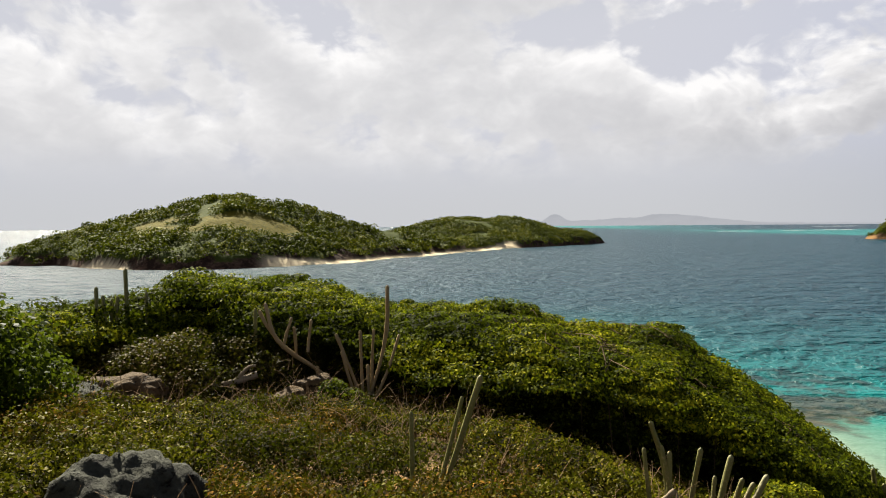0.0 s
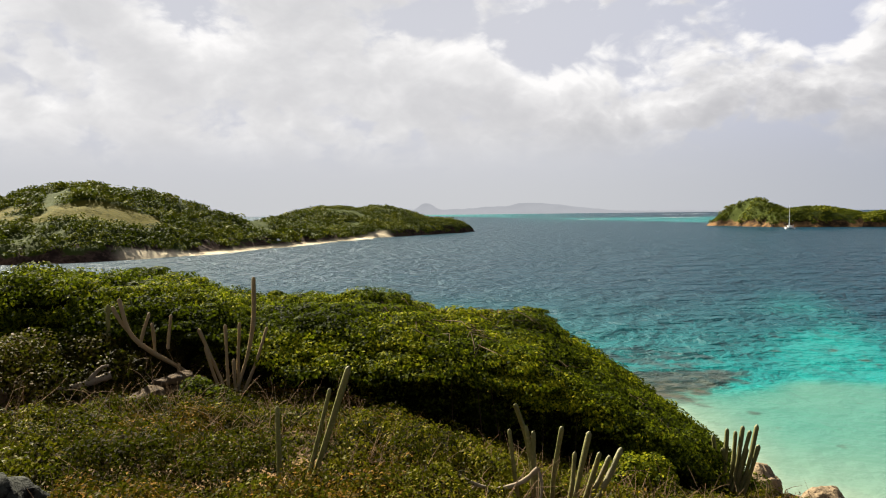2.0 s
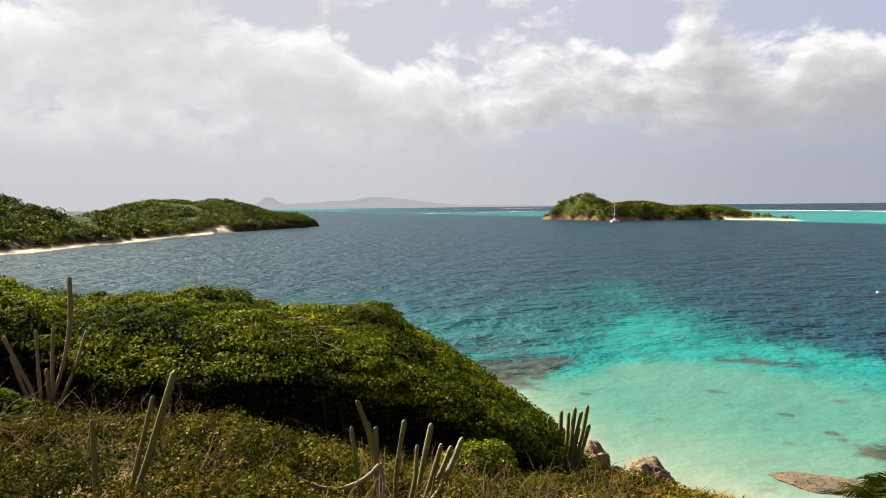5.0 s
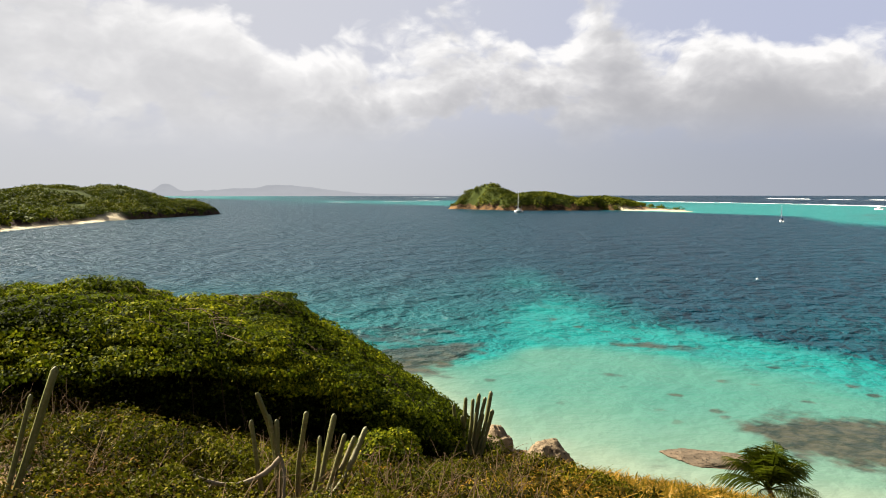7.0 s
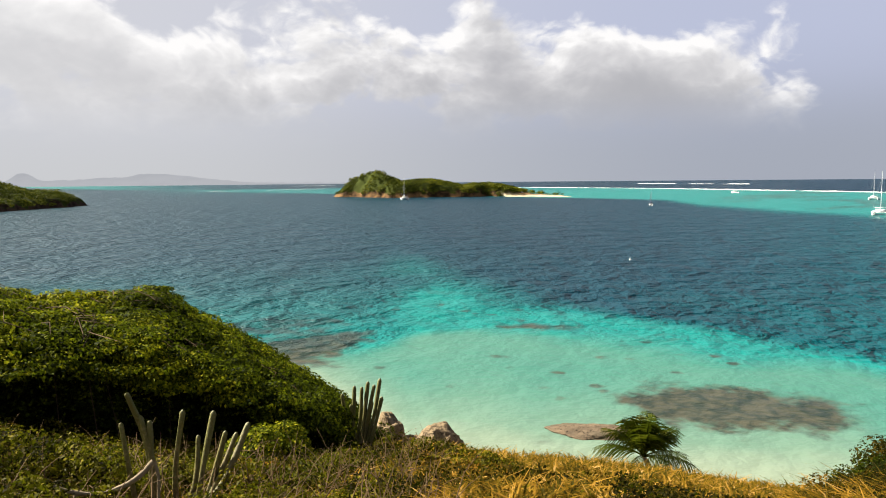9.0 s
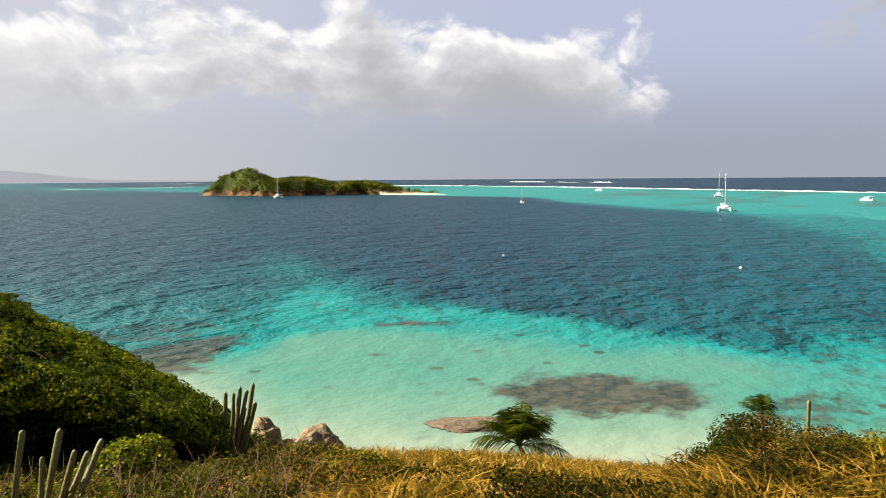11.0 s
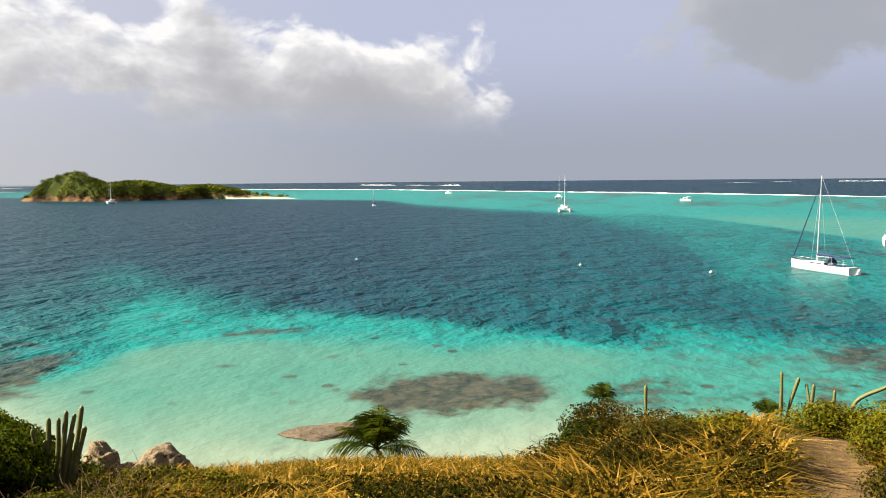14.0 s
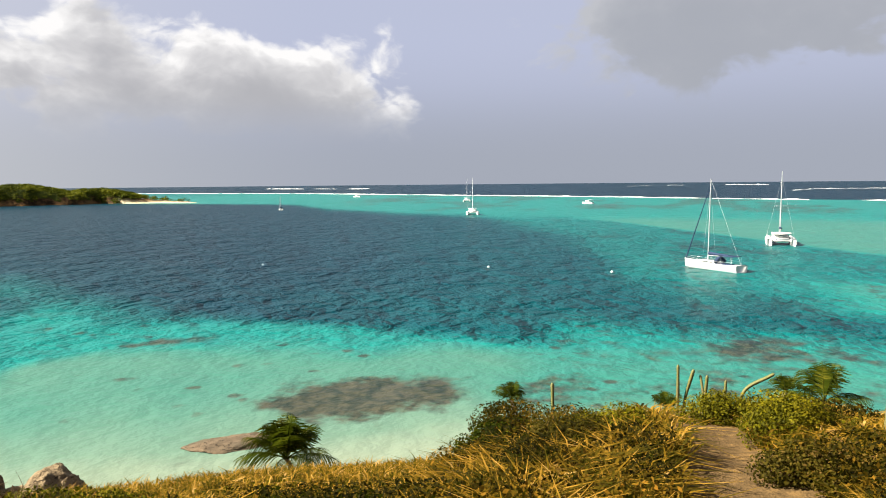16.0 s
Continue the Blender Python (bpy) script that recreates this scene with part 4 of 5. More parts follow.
# ---- cacti ----
def cactus_material(name, green, tan):
    mat, n = material(name)
    pos = n.add("ShaderNodeTexCoord").outputs["Object"]
    z = n.add("ShaderNodeSeparateXYZ", {0: pos}).outputs[2]
    a, b = n.noise(pos, 5.0, 4.0), n.noise(pos, 55.0, 3.0)
    col = n.mix(n.span(n.math("ADD", n.math("MULTIPLY", z, 0.5), a), 0.30, 0.75), tan, green)
    col = n.mix(n.span(b, 0.52, 0.68, 0.0, 0.45), col, (0.22, 0.18, 0.08))
    finish(n, principled(n, Base_Color=col, Roughness=0.65, Normal=bump(n, b, 0.5, 0.01)))
    return mat


MAT_CACTUS = cactus_material("green_cactus_skin", (0.092, 0.090, 0.018), (0.10, 0.072, 0.03))
MAT_CACTUS_OLD = cactus_material("corky_cactus_skin", (0.19, 0.13, 0.055), (0.14, 0.10, 0.05))


def make_cactus(label, az, reach, stems, mat=None, lift=0.0, seed=0):
    """A column cactus. stems: radius, then points (right, up, away) in metres from its foot, as seen from the hilltop."""
    m = Matrix.Translation(bearing(az, reach, lift)) @ pose(0, 0, 0, 0, 0, -az)
    top = thing("column_cactus", label, "cactus", m, "column cacti on the slope")
    r = random.Random(seed)
    for radius, *points in stems:
        pts = [(p[0], p[2] if len(p) > 2 else r.uniform(-0.06, 0.06), p[1]) for p in points]
        if len(pts) == 2:
            a, b = np.array(pts[0]), np.array(pts[1])
            pts = [a, a * 0.5 + b * 0.5 + np.array((r.uniform(-0.03, 0.03), r.uniform(-0.02, 0.02), -0.01)), b]
        path = bend(pts, 14)
        tipw = path[-1] - path[-2]
        tipw /= np.linalg.norm(tipw)
        path = np.concatenate([path, path[-1:] + tipw * radius * 0.55, path[-1:] + tipw * radius * 0.85])
        rad = np.concatenate([radius * (0.86 + 0.10 * np.sin(np.linspace(0, 7, 14) + r.uniform(0, 6)) + np.linspace(0, 0.08, 14)), [radius * 0.66, radius * 0.12]])
        part("stem", *tube(path, rad * 0.72, 16, 0.32), mat or MAT_CACTUS, top, smooth=False)
    return top


make_cactus("tall branching column cactus with one pale curved stem", -6.4, 10.0, [
    (0.045, (0.0, -0.1), (0.20, 0.45), (0.30, 1.0), (0.31, 1.54)), (0.039, (-0.06, -0.1), (-0.22, 0.35), (-0.42, 0.86)), (0.036, (-0.05, -0.1), (-0.08, 0.90)),
    (0.036, (0.08, -0.1), (0.11, 0.92)), (0.033, (0.10, -0.1), (0.30, 0.35), (0.47, 0.84)), (0.039, (0.04, -0.1), (0.02, 0.42)), (0.039, (-0.12, -0.1), (-0.34, 0.62))], MAT_CACTUS_OLD, 0.12, 1)
make_cactus("fallen column cactus sprouting upright branches", -8.0, 10.2, [
    (0.048, (0.02, 0.02), (-0.45, 0.40), (-0.78, 0.66), (-1.02, 0.92), (-1.14, 1.34)), (0.039, (-0.72, 0.60), (-0.74, 1.0)), (0.035, (-0.55, 0.66), (-0.50, 1.10)),
    (0.035, (-0.42, 0.10), (-0.42, 0.42)), (0.035, (-0.9, 0.72), (-0.78, 1.14)), (0.039, (-0.98, 0.85), (-1.22, 1.25))], MAT_CACTUS_OLD, 0.05, 2)
make_cactus("single upright column cactus among dry shrubs", -15.2, 10.6, [(0.045, (0.0, 0.0), (0.01, 1.05))], None, 0.0, 3)
make_cactus("group of slim column cacti on the crest", -25.2, 11.0, [
    (0.040, (-0.25, 0.0), (-0.25, 1.12)), (0.036, (-0.12, 0.0), (-0.06, 0.92)), (0.036, (0.0, 0.0), (0.02, 0.98)), (0.040, (0.10, 0.0), (0.13, 1.36)), (0.036, (0.36, 0.0), (0.40, 1.02)), (0.034, (-0.1, 0.0), (-0.17, 1.0))], None, 0.32, 4)
make_cactus("pair of slim column cacti on the crest", -17.0, 13.0, [(0.06, (0.0, 0.0), (0.02, 1.8)), (0.05, (-0.12, 0.0), (-0.12, 1.65))], None, 0.0, 5)
make_cactus("two slanting slim column cacti in the scrub", 0.6, 4.1, [(0.026, (-0.32, -0.1), (-0.05, 0.5), (0.17, 1.16)), (0.020, (-0.26, -0.1), (-0.08, 0.5), (0.06, 1.04)), (0.022, (-0.34, -0.1), (-0.15, 0.45))], None, 0.0, 6)
make_cactus("single slim column cactus in the scrub", -2.9, 4.5, [(0.024, (0.0, -0.1), (0.01, 0.92))], None, 0.0, 7)
make_cactus("clump of short ribbed column cacti by the thicket", 20.2, 5.0, [
    (0.030, (-0.18, -0.1), (-0.22, 0.4), (-0.31, 0.76)), (0.026, (-0.16, -0.1), (-0.24, 0.60)), (0.026, (-0.28, -0.1), (-0.36, 0.56)), (0.028, (-0.12, -0.1), (-0.19, 0.56)),
    (0.028, (-0.06, -0.1), (0.01, 0.60)), (0.030, (0.06, -0.1), (0.20, 0.56)), (0.028, (0.10, -0.1), (0.27, 0.42)), (0.030, (0.05, -0.1), (0.25, 0.12), (0.42, 0.44)), (0.028, (0.10, -0.1), (0.34, 0.38)), (0.026, (0.0, -0.1), (0.10, 0.42))], None, 0.18, 8)
make_cactus("dense clump of column cacti above the shore", 32.4, 11.6, [
    (0.050, (-0.10, -0.1), (-0.45, 0.25), (-0.66, 0.86)), (0.045, (-0.05, -0.1), (-0.36, 0.72)), (0.05, (0.0, -0.1), (-0.12, 0.80)), (0.05, (0.06, -0.1), (0.08, 0.92)), (0.05, (0.10, -0.1), (0.20, 0.88)),
    (0.05, (0.14, -0.1), (0.30, 0.98)), (0.05, (0.20, -0.1), (0.40, 0.92)), (0.05, (0.24, -0.1), (0.50, 1.0)), (0.045, (0.10, -0.1), (0.02, 0.62)), (0.045, (0.2, -0.1), (0.36, 0.66)), (0.05, (0.3, -0.1), (0.52, 0.72))], None, 0.50, 9)
make_cactus("column cacti beside the footpath's end", 86.7, 10.5, [(0.034, (0.0, -0.1), (0.0, 0.62)), (0.034, (0.07, -0.1), (0.20, 0.56)), (0.030, (0.33, -0.1), (0.30, 0.48)), (0.032, (0.37, -0.1), (0.38, 0.50))], None, 0.12, 10)
make_cactus("leaning column cactus in an olive shrub", 91.0, 10.4, [(0.034, (0.0, -0.1), (0.05, 0.4), (0.40, 0.66)), (0.03, (-0.15, -0.1), (-0.17, 0.52))], None, 0.0, 11)
make_cactus("single column cactus behind tall grass", 77.5, 12.5, [(0.045, (0.0, -0.1), (0.0, 1.42))], None, 0.0, 12)
make_cactus("single column cactus beside dry grass", 99.7, 8.4, [(0.035, (0.0, -0.1), (0.0, 1.05))], None, 0.0, 13)


# ---- palms ----
def make_palm(label, az, reach, crown_z, size, fronds, seed, dead=0):
    foot = bearing(az, reach, -0.1)
    top = thing("coconut_palm", label, "palm", Matrix.Translation(foot), "palms above the beach")
    r = random.Random(seed)
    h = crown_z - foot.z
    lean = np.array((r.uniform(-0.4, 0.4), r.uniform(-0.4, 0.4), 0))
    path = bend([(0, 0, 0), lean * 0.3 + (0, 0, h * 0.5), lean + (0, 0, h)], 14)
    part("trunk", *tube(path, np.linspace(0.17, 0.10, 14) * (1 + 0.06 * (np.arange(14) % 2)), 9), MAT_TRUNK, top)
    hub = path[-1]
    for k in range(fronds + dead):
        a = k * 2.399 + r.uniform(-0.25, 0.25)
        rise = r.uniform(0.35, 1.45) if k < fronds else -0.5
        out = np.array((math.cos(a), math.sin(a), 0))
        ln = size * r.uniform(0.85, 1.1)
        drop = 0.46 - 0.06 * rise
        t = np.linspace(0, 1, 12)[:, None]
        spine = hub + out * ln * t * (1 - 0.18 * t) * math.cos(rise) + np.array((0, 0, 1)) * ln * (t * math.sin(rise) - drop * t ** 2)
        pieces = [tube(spine, np.linspace(0.022, 0.005, 12) * size / 2, 4)]
        side = np.cross(out, (0, 0, 1))
        for s in (-1, 1):
            for j in range(30):
                u = 0.14 + 0.84 * j / 29
                i = min(int(u * 11), 10)
                q = spine[i] + (spine[i + 1] - spine[i]) * (u * 11 - i)
                tang = spine[i + 1] - spine[i]
                tang /= np.linalg.norm(tang)
                ll = size * 0.30 * math.sin(math.pi * (0.18 + 0.78 * u)) * r.uniform(0.85, 1.1)
                d = side * s * 0.75 + tang * 0.55 + np.array((0, 0, -0.22 - 0.30 * r.random()))
                d /= np.linalg.norm(d)
                w = tang * ll * 0.03
                mid, end = q + d * ll * 0.5 + np.array((0, 0, 0.04 * ll)), q + d * ll + np.array((0, 0, -0.12 * ll))
                pieces.append((np.array([q - w, q + w, mid + w, mid - w]), np.array([[0, 1, 2, 3]])))
                pieces.append((np.array([mid - w, mid + w, end + w * 0.1, end - w * 0.1]), np.array([[0, 1, 2, 3]])))
        part("frond", *joined(pieces), MAT_FROND if k < fronds else MAT_FROND_DRY, top, "" if k < fronds else "withered orange frond", smooth=False)


make_palm("young coconut palm with arching fronds above the beach", 57.0, 34.0, 5.2, 3.5, 24, 1)
make_palm("coconut palm crown with a withered frond behind shrubs", 75.3, 33.0, 7.9, 1.5, 14, 2, 1)
make_palm("small coconut palm behind the brow of the hill", 87.1, 30.0, 9.0, 1.3, 12, 3)
make_palm("small coconut palm behind olive shrubs", 94.7, 28.4, 10.6, 1.2, 12, 4)
make_palm("coconut palm with wind-blown dark fronds", 98.3, 25.4, 11.2, 2.0, 13, 5)


# ---- rocks and dead wood ----
def make_rock(label, az, reach, size, seed, mat, lift=0.0, turn=0, name="boulder", group="rocks on the slope"):
    bm = bmesh.new()
    bmesh.ops.create_icosphere(bm, subdivisions=5, radius=1.0)
    shift = Vector((seed * 3.7, seed * 1.9, seed))
    for v in bm.verts:
        d = v.co.normalized()
        k = 1 + 0.34 * noise.noise(d * 1.1 + shift) + 0.16 * noise.noise(d * 2.6 + shift) + 0.05 * noise.noise(d * 7 + shift) + 0.03 * noise.noise(d * 16 + shift)
        cut = min(1.0, 0.86 + 0.10 * noise.noise(d * 0.9 - shift))
        v.co = d * (min(k, cut + 0.25 * noise.noise(d * 1.7 + shift)) + 0.06 * noise.noise(d * 5 - shift) + 0.035 * noise.noise(d * 13 - shift) + 0.015 * noise.noise(d * 30 - shift))
        v.co.x, v.co.y, v.co.z = v.co.x * size[0], v.co.y * size[1], v.co.z * size[2]
    me = bpy.data.meshes.new(name)
    bm.to_mesh(me), bm.free()
    me.polygons.foreach_set("use_smooth", np.ones(len(me.polygons), bool))
    me.materials.append(mat)
    ob = new(name, me)
    ob.matrix_world = Matrix.Translation(bearing(az, reach, lift)) @ pose(0, 0, 0, 0, 0, turn)
    tagged(ob, label, "rock", group)


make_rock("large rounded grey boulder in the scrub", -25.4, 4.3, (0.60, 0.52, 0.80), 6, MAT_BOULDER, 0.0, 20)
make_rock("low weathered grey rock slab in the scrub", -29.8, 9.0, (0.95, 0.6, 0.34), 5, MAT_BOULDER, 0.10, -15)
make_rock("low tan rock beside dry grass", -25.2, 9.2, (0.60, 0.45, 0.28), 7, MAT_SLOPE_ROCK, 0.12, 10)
make_rock("small tan rocks at the cacti's foot", -10.5, 9.8, (0.42, 0.3, 0.22), 8, MAT_SLOPE_ROCK, 0.12, 30)
make_rock("small tan rocks at the cacti's foot", -12.6, 9.3, (0.36, 0.26, 0.2), 9, MAT_SLOPE_ROCK, 0.10, 70)
make_rock("big tan boulder on the shore", 39.5, 40.8, (2.3, 1.6, 1.7), 11, MAT_SHORE_ROCK, 1.0, 10)
make_rock("brown weathered shore boulder", 36.9, 40.5, (1.5, 1.3, 1.2), 12, MAT_SHORE_ROCK, 0.7, 40)
make_rock("brown weathered shore boulder", 35.3, 41.0, (1.2, 1.0, 1.5), 13, MAT_SHORE_ROCK, 0.8, 80)


MAT_DEADWOOD = plain("bleached_wood", (0.20, 0.16, 0.11), 0.85, dirt=(0.5, 0.45, 0.4), amount=0.5, scale=6, relief=0.5)


MAT_STUMP = plain("dark_stump_wood", (0.10, 0.075, 0.05), 0.9, dirt=(0.5, 0.45, 0.4), amount=0.5, scale=6, relief=0.5)


def make_dead_branch(label, az, reach, limbs, lift=0.0, mat=None):
    m = Matrix.Translation(bearing(az, reach, lift)) @ pose(0, 0, 0, 0, 0, -az)
    top = thing("dead_branch", label, "branch", m, "dead wood on the slope")
    for r0, r1, *pts in limbs:
        part("limb", *tube(bend([(p[0], p[2] if len(p) > 2 else 0.0, p[1]) for p in pts], 16), np.linspace(r0, r1, 16) * (1 + 0.12 * np.sin(np.arange(16) * 2.3)), 8), mat or MAT_DEADWOOD, top)


make_dead_branch("bleached twisting dead branch among cacti", 16.4, 4.2, [(0.010, 0.016, (-0.36, 0.34), (-0.22, 0.27), (-0.08, 0.25), (0.06, 0.30), (0.15, 0.38)), (0.012, 0.006, (0.15, 0.38), (0.17, 0.28), (0.16, 0.12)), (0.008, 0.004, (-0.22, 0.27), (-0.30, 0.20), (-0.40, 0.22))], 0.18)
make_dead_branch("grey fallen log in the scrub", -18.0, 9.8, [(0.03, 0.05, (-0.42, 0.18), (-0.1, 0.2), (0.2, 0.24), (0.5, 0.32)), (0.03, 0.015, (0.2, 0.24), (0.38, 0.42), (0.48, 0.44))], 0.0)
make_dead_branch("gnarled dark root stump beside the boulder", -17.0, 5.7, [(0.05, 0.02, (0.0, -0.1), (0.03, 0.2), (-0.08, 0.42), (-0.28, 0.44)), (0.045, 0.02, (0.03, 0.2), (0.18, 0.36), (0.28, 0.55)), (0.03, 0.012, (-0.08, 0.42), (-0.35, 0.5), (-0.6, 0.42)), (0.025, 0.01, (0.18, 0.36), (0.38, 0.32), (0.5, 0.4))], -0.05, MAT_STUMP)

# ---- boats ----
def loft(stations, close_ends=True):
    """A hull skin from cross-sections of equal point count: verts and quads."""
    v = np.concatenate([np.asarray(s, float) for s in stations])
    k, n = len(stations), len(stations[0])
    return v, grid_faces(k, n)


def hull(length, beam, freeboard, draft, stern=0.75, count=18):
    """A sailing hull pointing to +x, waterline at z = 0, with its deck."""
    rows = []
    for i in range(count):
        u = i / (count - 1)
        half = beam / 2 * (stern + (1 - stern) * math.sin(min(u / 0.45, 1) * math.pi / 2)) * (1 - max(0, (u - 0.45) / 0.55) ** 2.1) + 0.01
        x = (u - 0.5) * length
        top = freeboard * (1 + 0.22 * (2 * u - 0.8) ** 2)
        rake = (u > 0.9) * (u - 0.9) * 4
        prof = [(1.0, top), (1.0, top * 0.72), (0.97, top * 0.35), (0.86, 0.0), (0.55, -draft * 0.7), (0.0, -draft)]
        pts = [(x + rake * z * 0.3, half * w, z) for w, z in prof]
        pts += [(px, -py, pz) for px, py, pz in reversed(pts[:-1])]
        pts += [(pts[-1][0], -half * 0.5, top + 0.05), (pts[-1][0], 0, top + 0.08), (pts[0][0], half * 0.5, top + 0.05), pts[0]]
        rows.append(pts)
    v, f = loft(rows)
    # transom
    cap = []
    for k in range(5):
        cap.append([k, k + 1, 9 - k, 10 - k])
    return v, np.concatenate([f, np.array(cap)])


def box(x0, x1, y0, y1, z0, z1, taper=0.0):
    c = [(x, y * (1 - taper * (z > z0)), z) for z in (z0, z1) for x, y in ((x0 + taper * (z > z0) * (x1 - x0) * 0.3, y0), (x1 - taper * (z > z0) * (x1 - x0) * 0.5, y0), (x1 - taper * (z > z0) * (x1 - x0) * 0.5, y1), (x0 + taper * (z > z0) * (x1 - x0) * 0.3, y1))]
    return np.array(c), np.array([[0, 3, 2, 1], [4, 5, 6, 7], [0, 1, 5, 4], [1, 2, 6, 5], [2, 3, 7, 6], [3, 0, 4, 7]])


def rod(a, b, r0, r1=None, sides=6):
    return tube(np.linspace(a, b, 4), np.linspace(r0, r1 or r0, 4), sides)


def make_yacht(label, x, y, heading, length, mast):
    m = pose(x, y, 0, 0, 0, heading)
    top = thing("sailing_yacht", label, "yacht", m, "boats at anchor")
    L, B, F = length, length * 0.29, length * 0.085
    part("hull", *hull(L, B, F, 0.5), MAT_WHITE, top)
    part("coachroof", *box(-0.10 * L, 0.24 * L, -B * 0.30, B * 0.30, F, F + 0.55, 0.35), MAT_WHITE, top, smooth=False)
    part("window_strip", *box(-0.06 * L, 0.14 * L, -B * 0.272, B * 0.272, F + 0.20, F + 0.38, 0.06), MAT_GLASS, top, "dark tinted window strip", False)
    part("cockpit", *box(-0.40 * L, -0.14 * L, -B * 0.24, B * 0.24, F + 0.03, F + 0.16), MAT_DARKBLUE, top, "dark open cockpit", False)
    mx = 0.08 * L
    part("mast", *rod((mx, 0, F), (mx - 0.25, 0, mast), 0.14, 0.09, 8), MAT_MAST, top)
    part("boom", *rod((mx, 0, F + 1.5), (mx - 0.37 * L, 0, F + 1.7), 0.10), MAT_MAST, top)
    part("sail_cover", *tube(bend([(mx - 0.2, 0, F + 1.95), (mx - 0.18 * L, 0, F + 1.9), (mx - 0.36 * L, 0, F + 1.85)], 10), np.linspace(0.36, 0.16, 10), 8), MAT_DARKBLUE, top, "navy sail cover")
    part("furled_jib", *rod((0.49 * L, 0, F + 0.4), (mx - 0.2, 0, mast - 1.2), 0.13, 0.06), MAT_DARKBLUE, top, "furled dark headsail")
    part("backstay", *rod((-0.49 * L, 0, F + 0.2), (mx - 0.25, 0, mast - 0.05), 0.02), MAT_MAST, top)
    for s in (-1, 1):
        part("shroud", *rod((mx - 0.3, s * B * 0.46, F), (mx - 0.2, 0, mast * 0.92), 0.018), MAT_MAST, top)
        part("spreader", *rod((mx - 0.12, 0, mast * 0.52), (mx - 0.3, s * 0.9, mast * 0.53), 0.03), MAT_MAST, top)
        part("guard_rail", *tube(bend([(-0.47 * L, s * B * 0.36, F + 0.75), (0, s * B * 0.47, F + 0.70), (0.44 * L, s * B * 0.14, F + 0.95)], 14), np.full(14, 0.02), 4), MAT_MAST, top)
    part("spray_hood", *tube(bend([(-0.13 * L, -B * 0.3, F + 0.4), (-0.13 * L, 0, F + 1.25), (-0.13 * L, B * 0.3, F + 0.4)], 10), np.full(10, 0.42), 8), MAT_DARKBLUE, top, "navy canvas spray hood")
    part("bimini", *box(-0.42 * L, -0.22 * L, -B * 0.33, B * 0.33, F + 1.75, F + 1.86, 0.12), MAT_DARKBLUE, top, "navy canvas bimini", False)
    for dx in (-0.41, -0.23):
        for s in (-1, 1):
            part("bimini_pole", *rod((dx * L, s * B * 0.33, F + 0.1), (dx * L, s * B * 0.31, F + 1.78), 0.025), MAT_MAST, top)
    return top


def make_catamaran(label, x, y, heading, length, mast, lite=False):
    m = pose(x, y, 0, 0, 0, heading)
    top = thing("sailing_catamaran", label, "catamaran", m, "boats at anchor")
    L, B, F = length, length * 0.56, length * 0.11
    for s in (-1, 1):
        v, f = hull(L, L * 0.13, F, 0.5, 0.62)
        part("hull", v + (0, s * (B / 2 - L * 0.065), 0), f, MAT_WHITE, top)
    part("bridge_deck", *box(-0.38 * L, 0.18 * L, -B * 0.42, B * 0.42, F * 0.62, F + 0.1), MAT_WHITE, top, smooth=False)
    part("saloon", *box(-0.24 * L, 0.16 * L, -B * 0.32, B * 0.32, F + 0.1, F + 1.25, 0.28), MAT_WHITE, top, smooth=False)
    part("saloon_window", *box(-0.205 * L, 0.115 * L, -B * 0.298, B * 0.298, F + 0.42, F + 0.92, 0.10), MAT_GLASS, top, "dark wrap-round saloon window", False)
    part("cockpit_roof", *box(-0.44 * L, -0.16 * L, -B * 0.33, B * 0.33, F + 1.75, F + 1.92, 0.06), MAT_WHITE, top, smooth=False)
    for dx in (-0.42, -0.22):
        for s in (-1, 1):
            part("roof_post", *rod((dx * L, s * B * 0.30, F), (dx * L, s * B * 0.30, F + 1.8), 0.05), MAT_WHITE, top)
    mx = 0.10 * L
    part("mast", *rod((mx, 0, F + 1.0), (mx - 0.3, 0, mast), 0.17, 0.11, 8), MAT_MAST, top)
    part("boom", *rod((mx, 0, F + 2.5), (mx - 0.42 * L, 0, F + 2.7), 0.12), MAT_MAST, top)
    part("sail_cover", *rod((mx - 0.1, 0, F + 2.85), (mx - 0.40 * L, 0, F + 2.95), 0.34, 0.2, 8), MAT_DARKBLUE, top, "navy sail cover")
    part("furled_jib", *rod((0.46 * L, 0, F + 0.4), (mx - 0.2, 0, mast - 1.5), 0.12, 0.06), MAT_MAST, top)
    part("spreader", *rod((mx - 0.15, -1.5, mast * 0.52), (mx - 0.15, 1.5, mast * 0.52), 0.05), MAT_MAST, top)
    for s in (-1, 1):
        part("shroud", *rod((mx - 0.8, s * B * 0.47, F), (mx - 0.2, 0, mast * 0.9), 0.02), MAT_MAST, top)
    part("cross_beam", *rod((0.44 * L, -B * 0.44, F + 0.15), (0.44 * L, B * 0.44, F + 0.15), 0.10), MAT_MAST, top)
    part("dinghy", *tube(bend([(-0.50 * L, -1.6, F + 0.35), (-0.53 * L, 0, F + 0.3), (-0.50 * L, 1.6, F + 0.35)], 10), np.full(10, 0.28), 8), MAT_DARKBLUE if lite else MAT_MAST, top, "inflatable dinghy on davits")
    return top


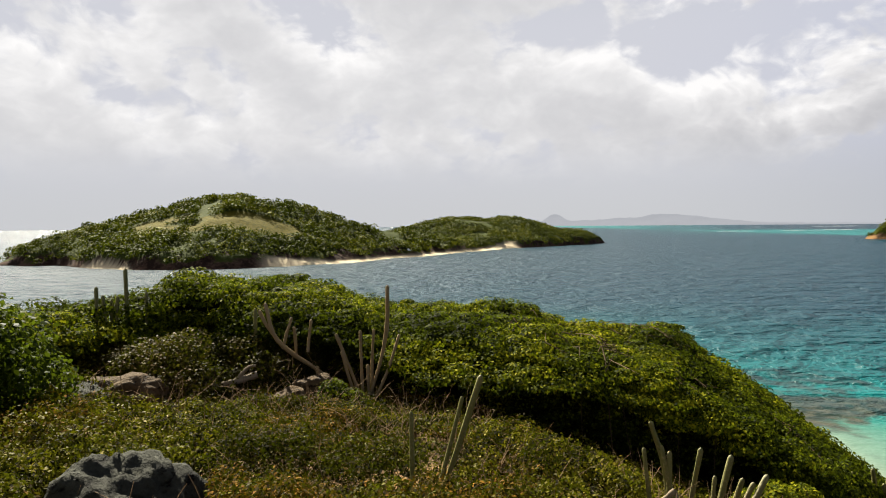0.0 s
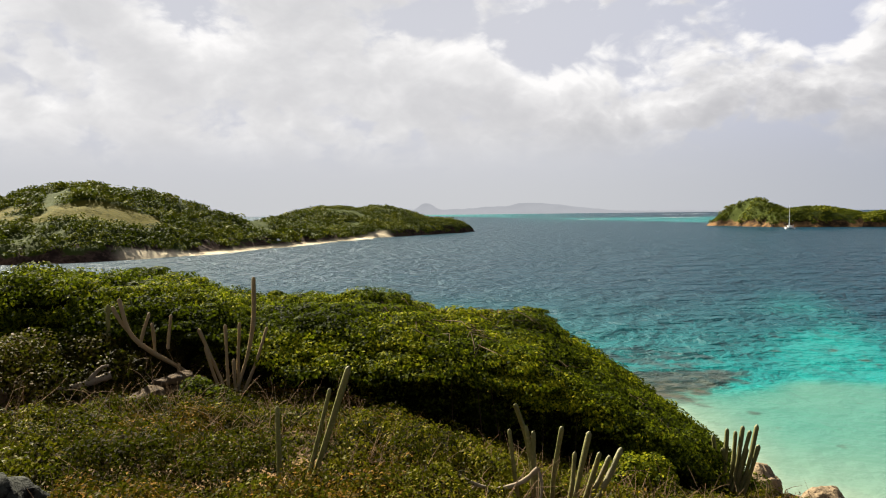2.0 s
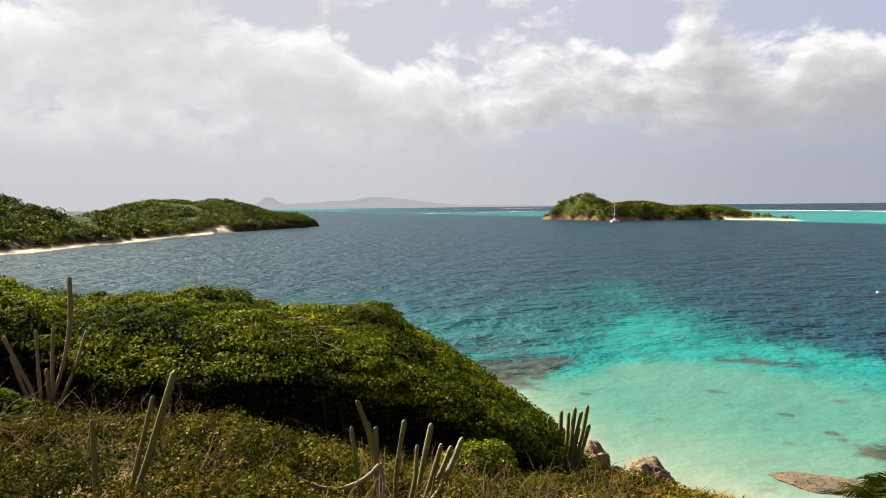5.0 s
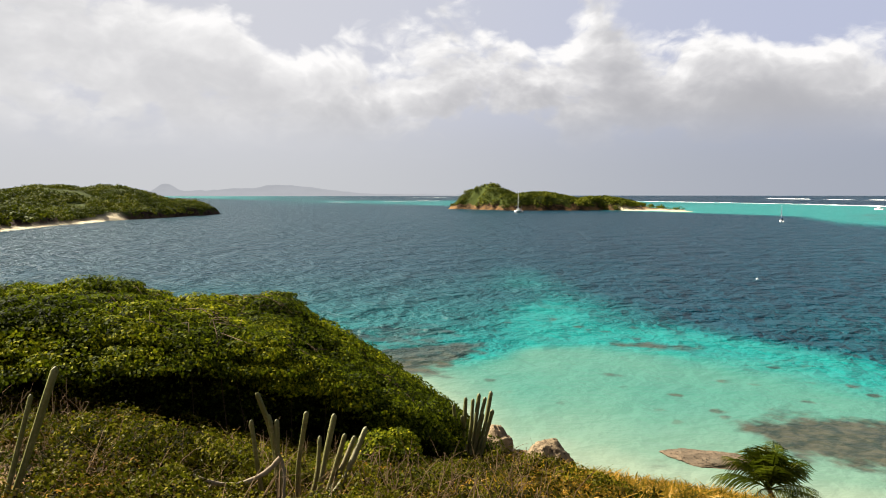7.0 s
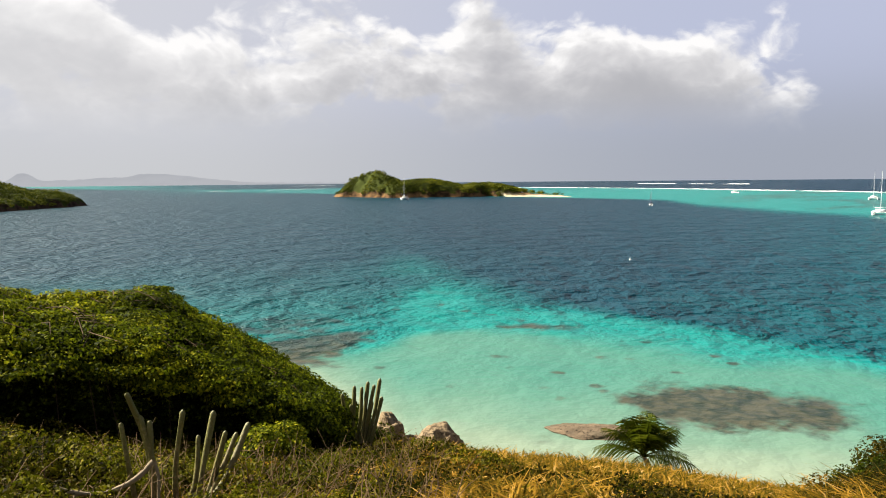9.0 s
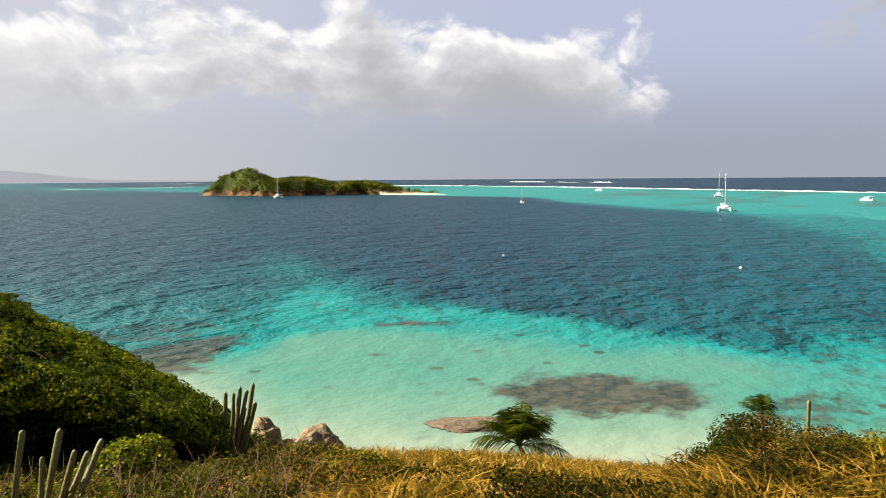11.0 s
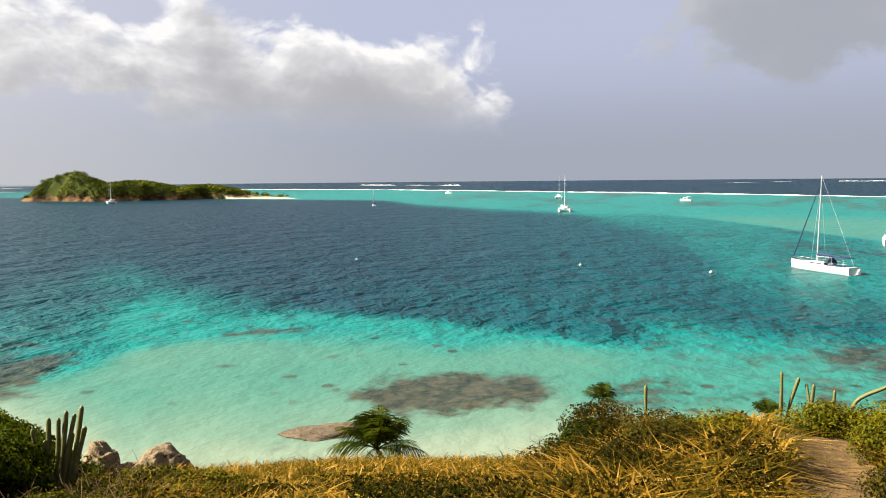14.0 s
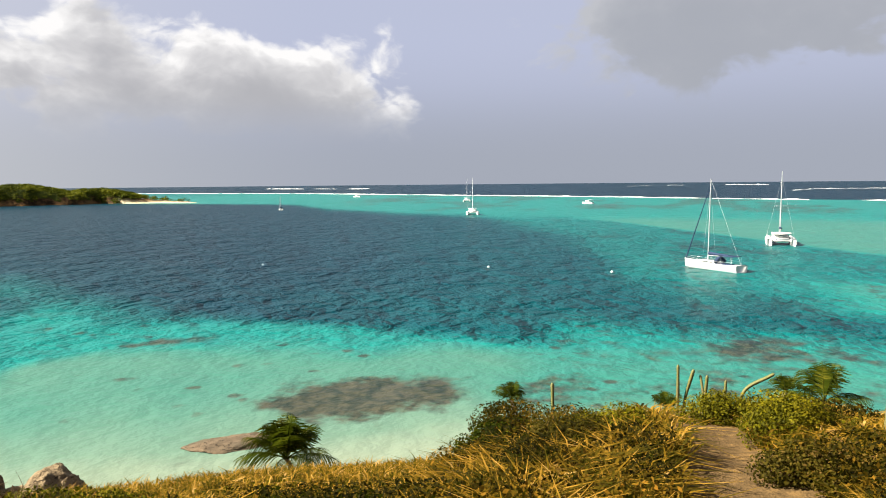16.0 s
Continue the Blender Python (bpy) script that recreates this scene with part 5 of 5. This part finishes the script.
def make_launch(label, x, y, heading, length):
    top = thing("motor_launch", label, "motorboat", pose(x, y, 0, 0, 0, heading), "boats at anchor")
    L, B = length, length * 0.3
    part("hull", *hull(L, B, L * 0.11, 0.4), MAT_WHITE, top)
    part("cabin", *box(-0.2 * L, 0.2 * L, -B * 0.34, B * 0.34, L * 0.11, L * 0.25, 0.2), MAT_WHITE, top, smooth=False)
    part("cabin_window", *box(-0.14 * L, 0.13 * L, -B * 0.325, B * 0.325, L * 0.16, L * 0.21, 0.06), MAT_GLASS, top, "dark cabin window", False)
    part("canopy", *box(-0.46 * L, -0.12 * L, -B * 0.32, B * 0.32, L * 0.29, L * 0.31, 0.05), MAT_WHITE, top, smooth=False)
    for dx in (-0.44, -0.14):
        for s in (-1, 1):
            part("canopy_post", *rod((dx * L, s * B * 0.30, L * 0.11), (dx * L, s * B * 0.30, L * 0.29), 0.04), MAT_MAST, top)


make_yacht("white sailing yacht with navy covers at anchor", 153.5, -1.8, 47, 14.6, 18.4)
make_catamaran("white sailing catamaran seen from astern at anchor", 219, -20.5, -2, 14.0, 20.5)
make_catamaran("white catamaran with dark dinghy, anchored in the lagoon", 373, 121, 198, 13.5, 20.5, True)
make_catamaran("distant white catamaran near the barrier reef", 610, 203, 195, 14.0, 22.0, True)
make_catamaran("white catamaran anchored off the wooded island", 403, 538, 60, 13.5, 20.5)
make_yacht("small white yacht in open blue water", 413, 273, 40, 9.0, 11.0)
make_launch("white motor launch in pale lagoon water", 561, 86, 60, 10.5)
make_launch("distant white motor launch by the reef", 790, 409, 80, 11.0)


def make_buoy(x, y):
    top = thing("mooring_buoy", "white round mooring buoy floating on the sea", "buoy", Matrix.Translation((x, y, 0.12)), "mooring buoys")
    bm = bmesh.new()
    bmesh.ops.create_uvsphere(bm, u_segments=14, v_segments=9, radius=0.30)
    me = bpy.data.meshes.new("float")
    bm.to_mesh(me), bm.free()
    me.materials.append(MAT_WHITE)
    ob = new("float", me)
    ob.parent = top
    part("ring", *tube([(0, 0, 0.33), (0, 0, 0.40), (0.06, 0, 0.46), (0.0, 0, 0.52)], (0.05, 0.04, 0.03, 0.02), 6), MAT_MAST, top)
    return top


BUOY = make_buoy(133, 93)
for bx, by in ((143, 43), (142, 17)):
    copy_thing(BUOY, Matrix.Translation((bx, by, 0.12)))


# ---- breaking surf on the reefs ----
def make_surf():
    pieces = []
    def line(points, count, width, chance, seed):
        r = np.random.default_rng(seed)
        p = np.asarray(points, float)
        seg = np.concatenate([[0], np.cumsum(np.hypot(*np.diff(p, axis=0).T))])
        s = 0.0
        while s < seg[-1]:
            ln = r.uniform(8, 45) * width / 3
            if r.random() < chance:
                t = np.linspace(s, min(s + ln, seg[-1]), 10)
                x, y = np.interp(t, seg, p[:, 0]), np.interp(t, seg, p[:, 1])
                off = r.normal(0, width * 0.6)
                rad = np.sin(np.linspace(0.15, math.pi - 0.15, 10)) * r.uniform(0.25, 0.6) * width / 3 * (1 + 0.35 * r.normal(0, 1, 10)).clip(0.3, 2)
                nx, ny = -np.gradient(y), np.gradient(x)
                k = np.hypot(nx, ny) + 1e-9
                v, f = tube(np.stack([x + nx / k * off, y + ny / k * off, 0 * x], 1), rad, 6)
                pieces.append((v, f))
            s += ln * r.uniform(0.5, 1.0)
    line([(1172, 1276), (1084, 711), (980, 470), (902, 322), (790, 84), (716, -28), (677, -93), (640, -200)], 0, 4.5, 0.85, 1)
    line([(1084, 711), (902, 322), (790, 84), (716, -28)], 0, 5.0, 0.75, 2)
    line([(1980, 1364), (1880, 1100), (1791, 894)], 0, 9.0, 0.8, 3)
    line([(2181, 216), (2300, 130), (2450, 60)], 0, 9.0, 0.7, 4)
    line([(2686, -10), (2500, -260)], 0, 8.0, 0.35, 5)
    line([(1184, -117), (1300, -165), (1432, -197), (1450, -330)], 0, 6.0, 0.7, 6)
    line([(900, 2200), (1200, 2300), (1500, 2200)], 0, 9.0, 0.5, 7)
    line([(420, 1250), (600, 1320), (830, 1400)], 0, 7.0, 0.45, 8)
    line([(34.5, 79), (33, 77), (31, 76)], 0, 1.2, 0.9, 9)
    ob = mesh_from("surf", *joined(pieces), MAT_FOAM, True)
    tagged(ob, "white breaking surf along the barrier reef", "surf", kind="stuff")


make_surf()


def make_reef_rock():
    make_rock("flat brown reef rock awash near the beach", 50.6, 49.6, (3.5, 1.9, 0.36), 21, MAT_REEF, 0.0, 50, "reef_rock", "")
    ob = bpy.data.objects["reef_rock"]
    ob.matrix_world = pose(40.2, 31.2, -0.03, 0, 0, -50)


def make_shelter(label, x, y, z, size):
    top = thing("beach_shelter", label, "shelter", Matrix.Translation((x, y, z)))
    for dx in (-1, 1):
        for dy in (-1, 1):
            part("post", *rod((dx * size * 0.42, dy * size * 0.42, -0.6), (dx * size * 0.42, dy * size * 0.42, size * 0.62), 0.06), MAT_MAST, top)
    c = [(-size / 2, -size / 2, size * 0.6), (size / 2, -size / 2, size * 0.6), (size / 2, size / 2, size * 0.6), (-size / 2, size / 2, size * 0.6)]
    v = np.array(c + [(px * 0.2, py * 0.2, size * 0.95) for px, py, _ in c])
    part("roof", v, np.array([[0, 1, 5, 4], [1, 2, 6, 5], [2, 3, 7, 6], [3, 0, 4, 7], [4, 5, 6, 7], [3, 2, 1, 0]]), MAT_WHITE, top, "white canvas roof", False)


make_reef_rock()
make_shelter("white tent on the island's beach", -20, 400, 1.4, 3.4)
make_shelter("pale beach shelter on the sand spit", 556, 530, 1.4, 4.0)
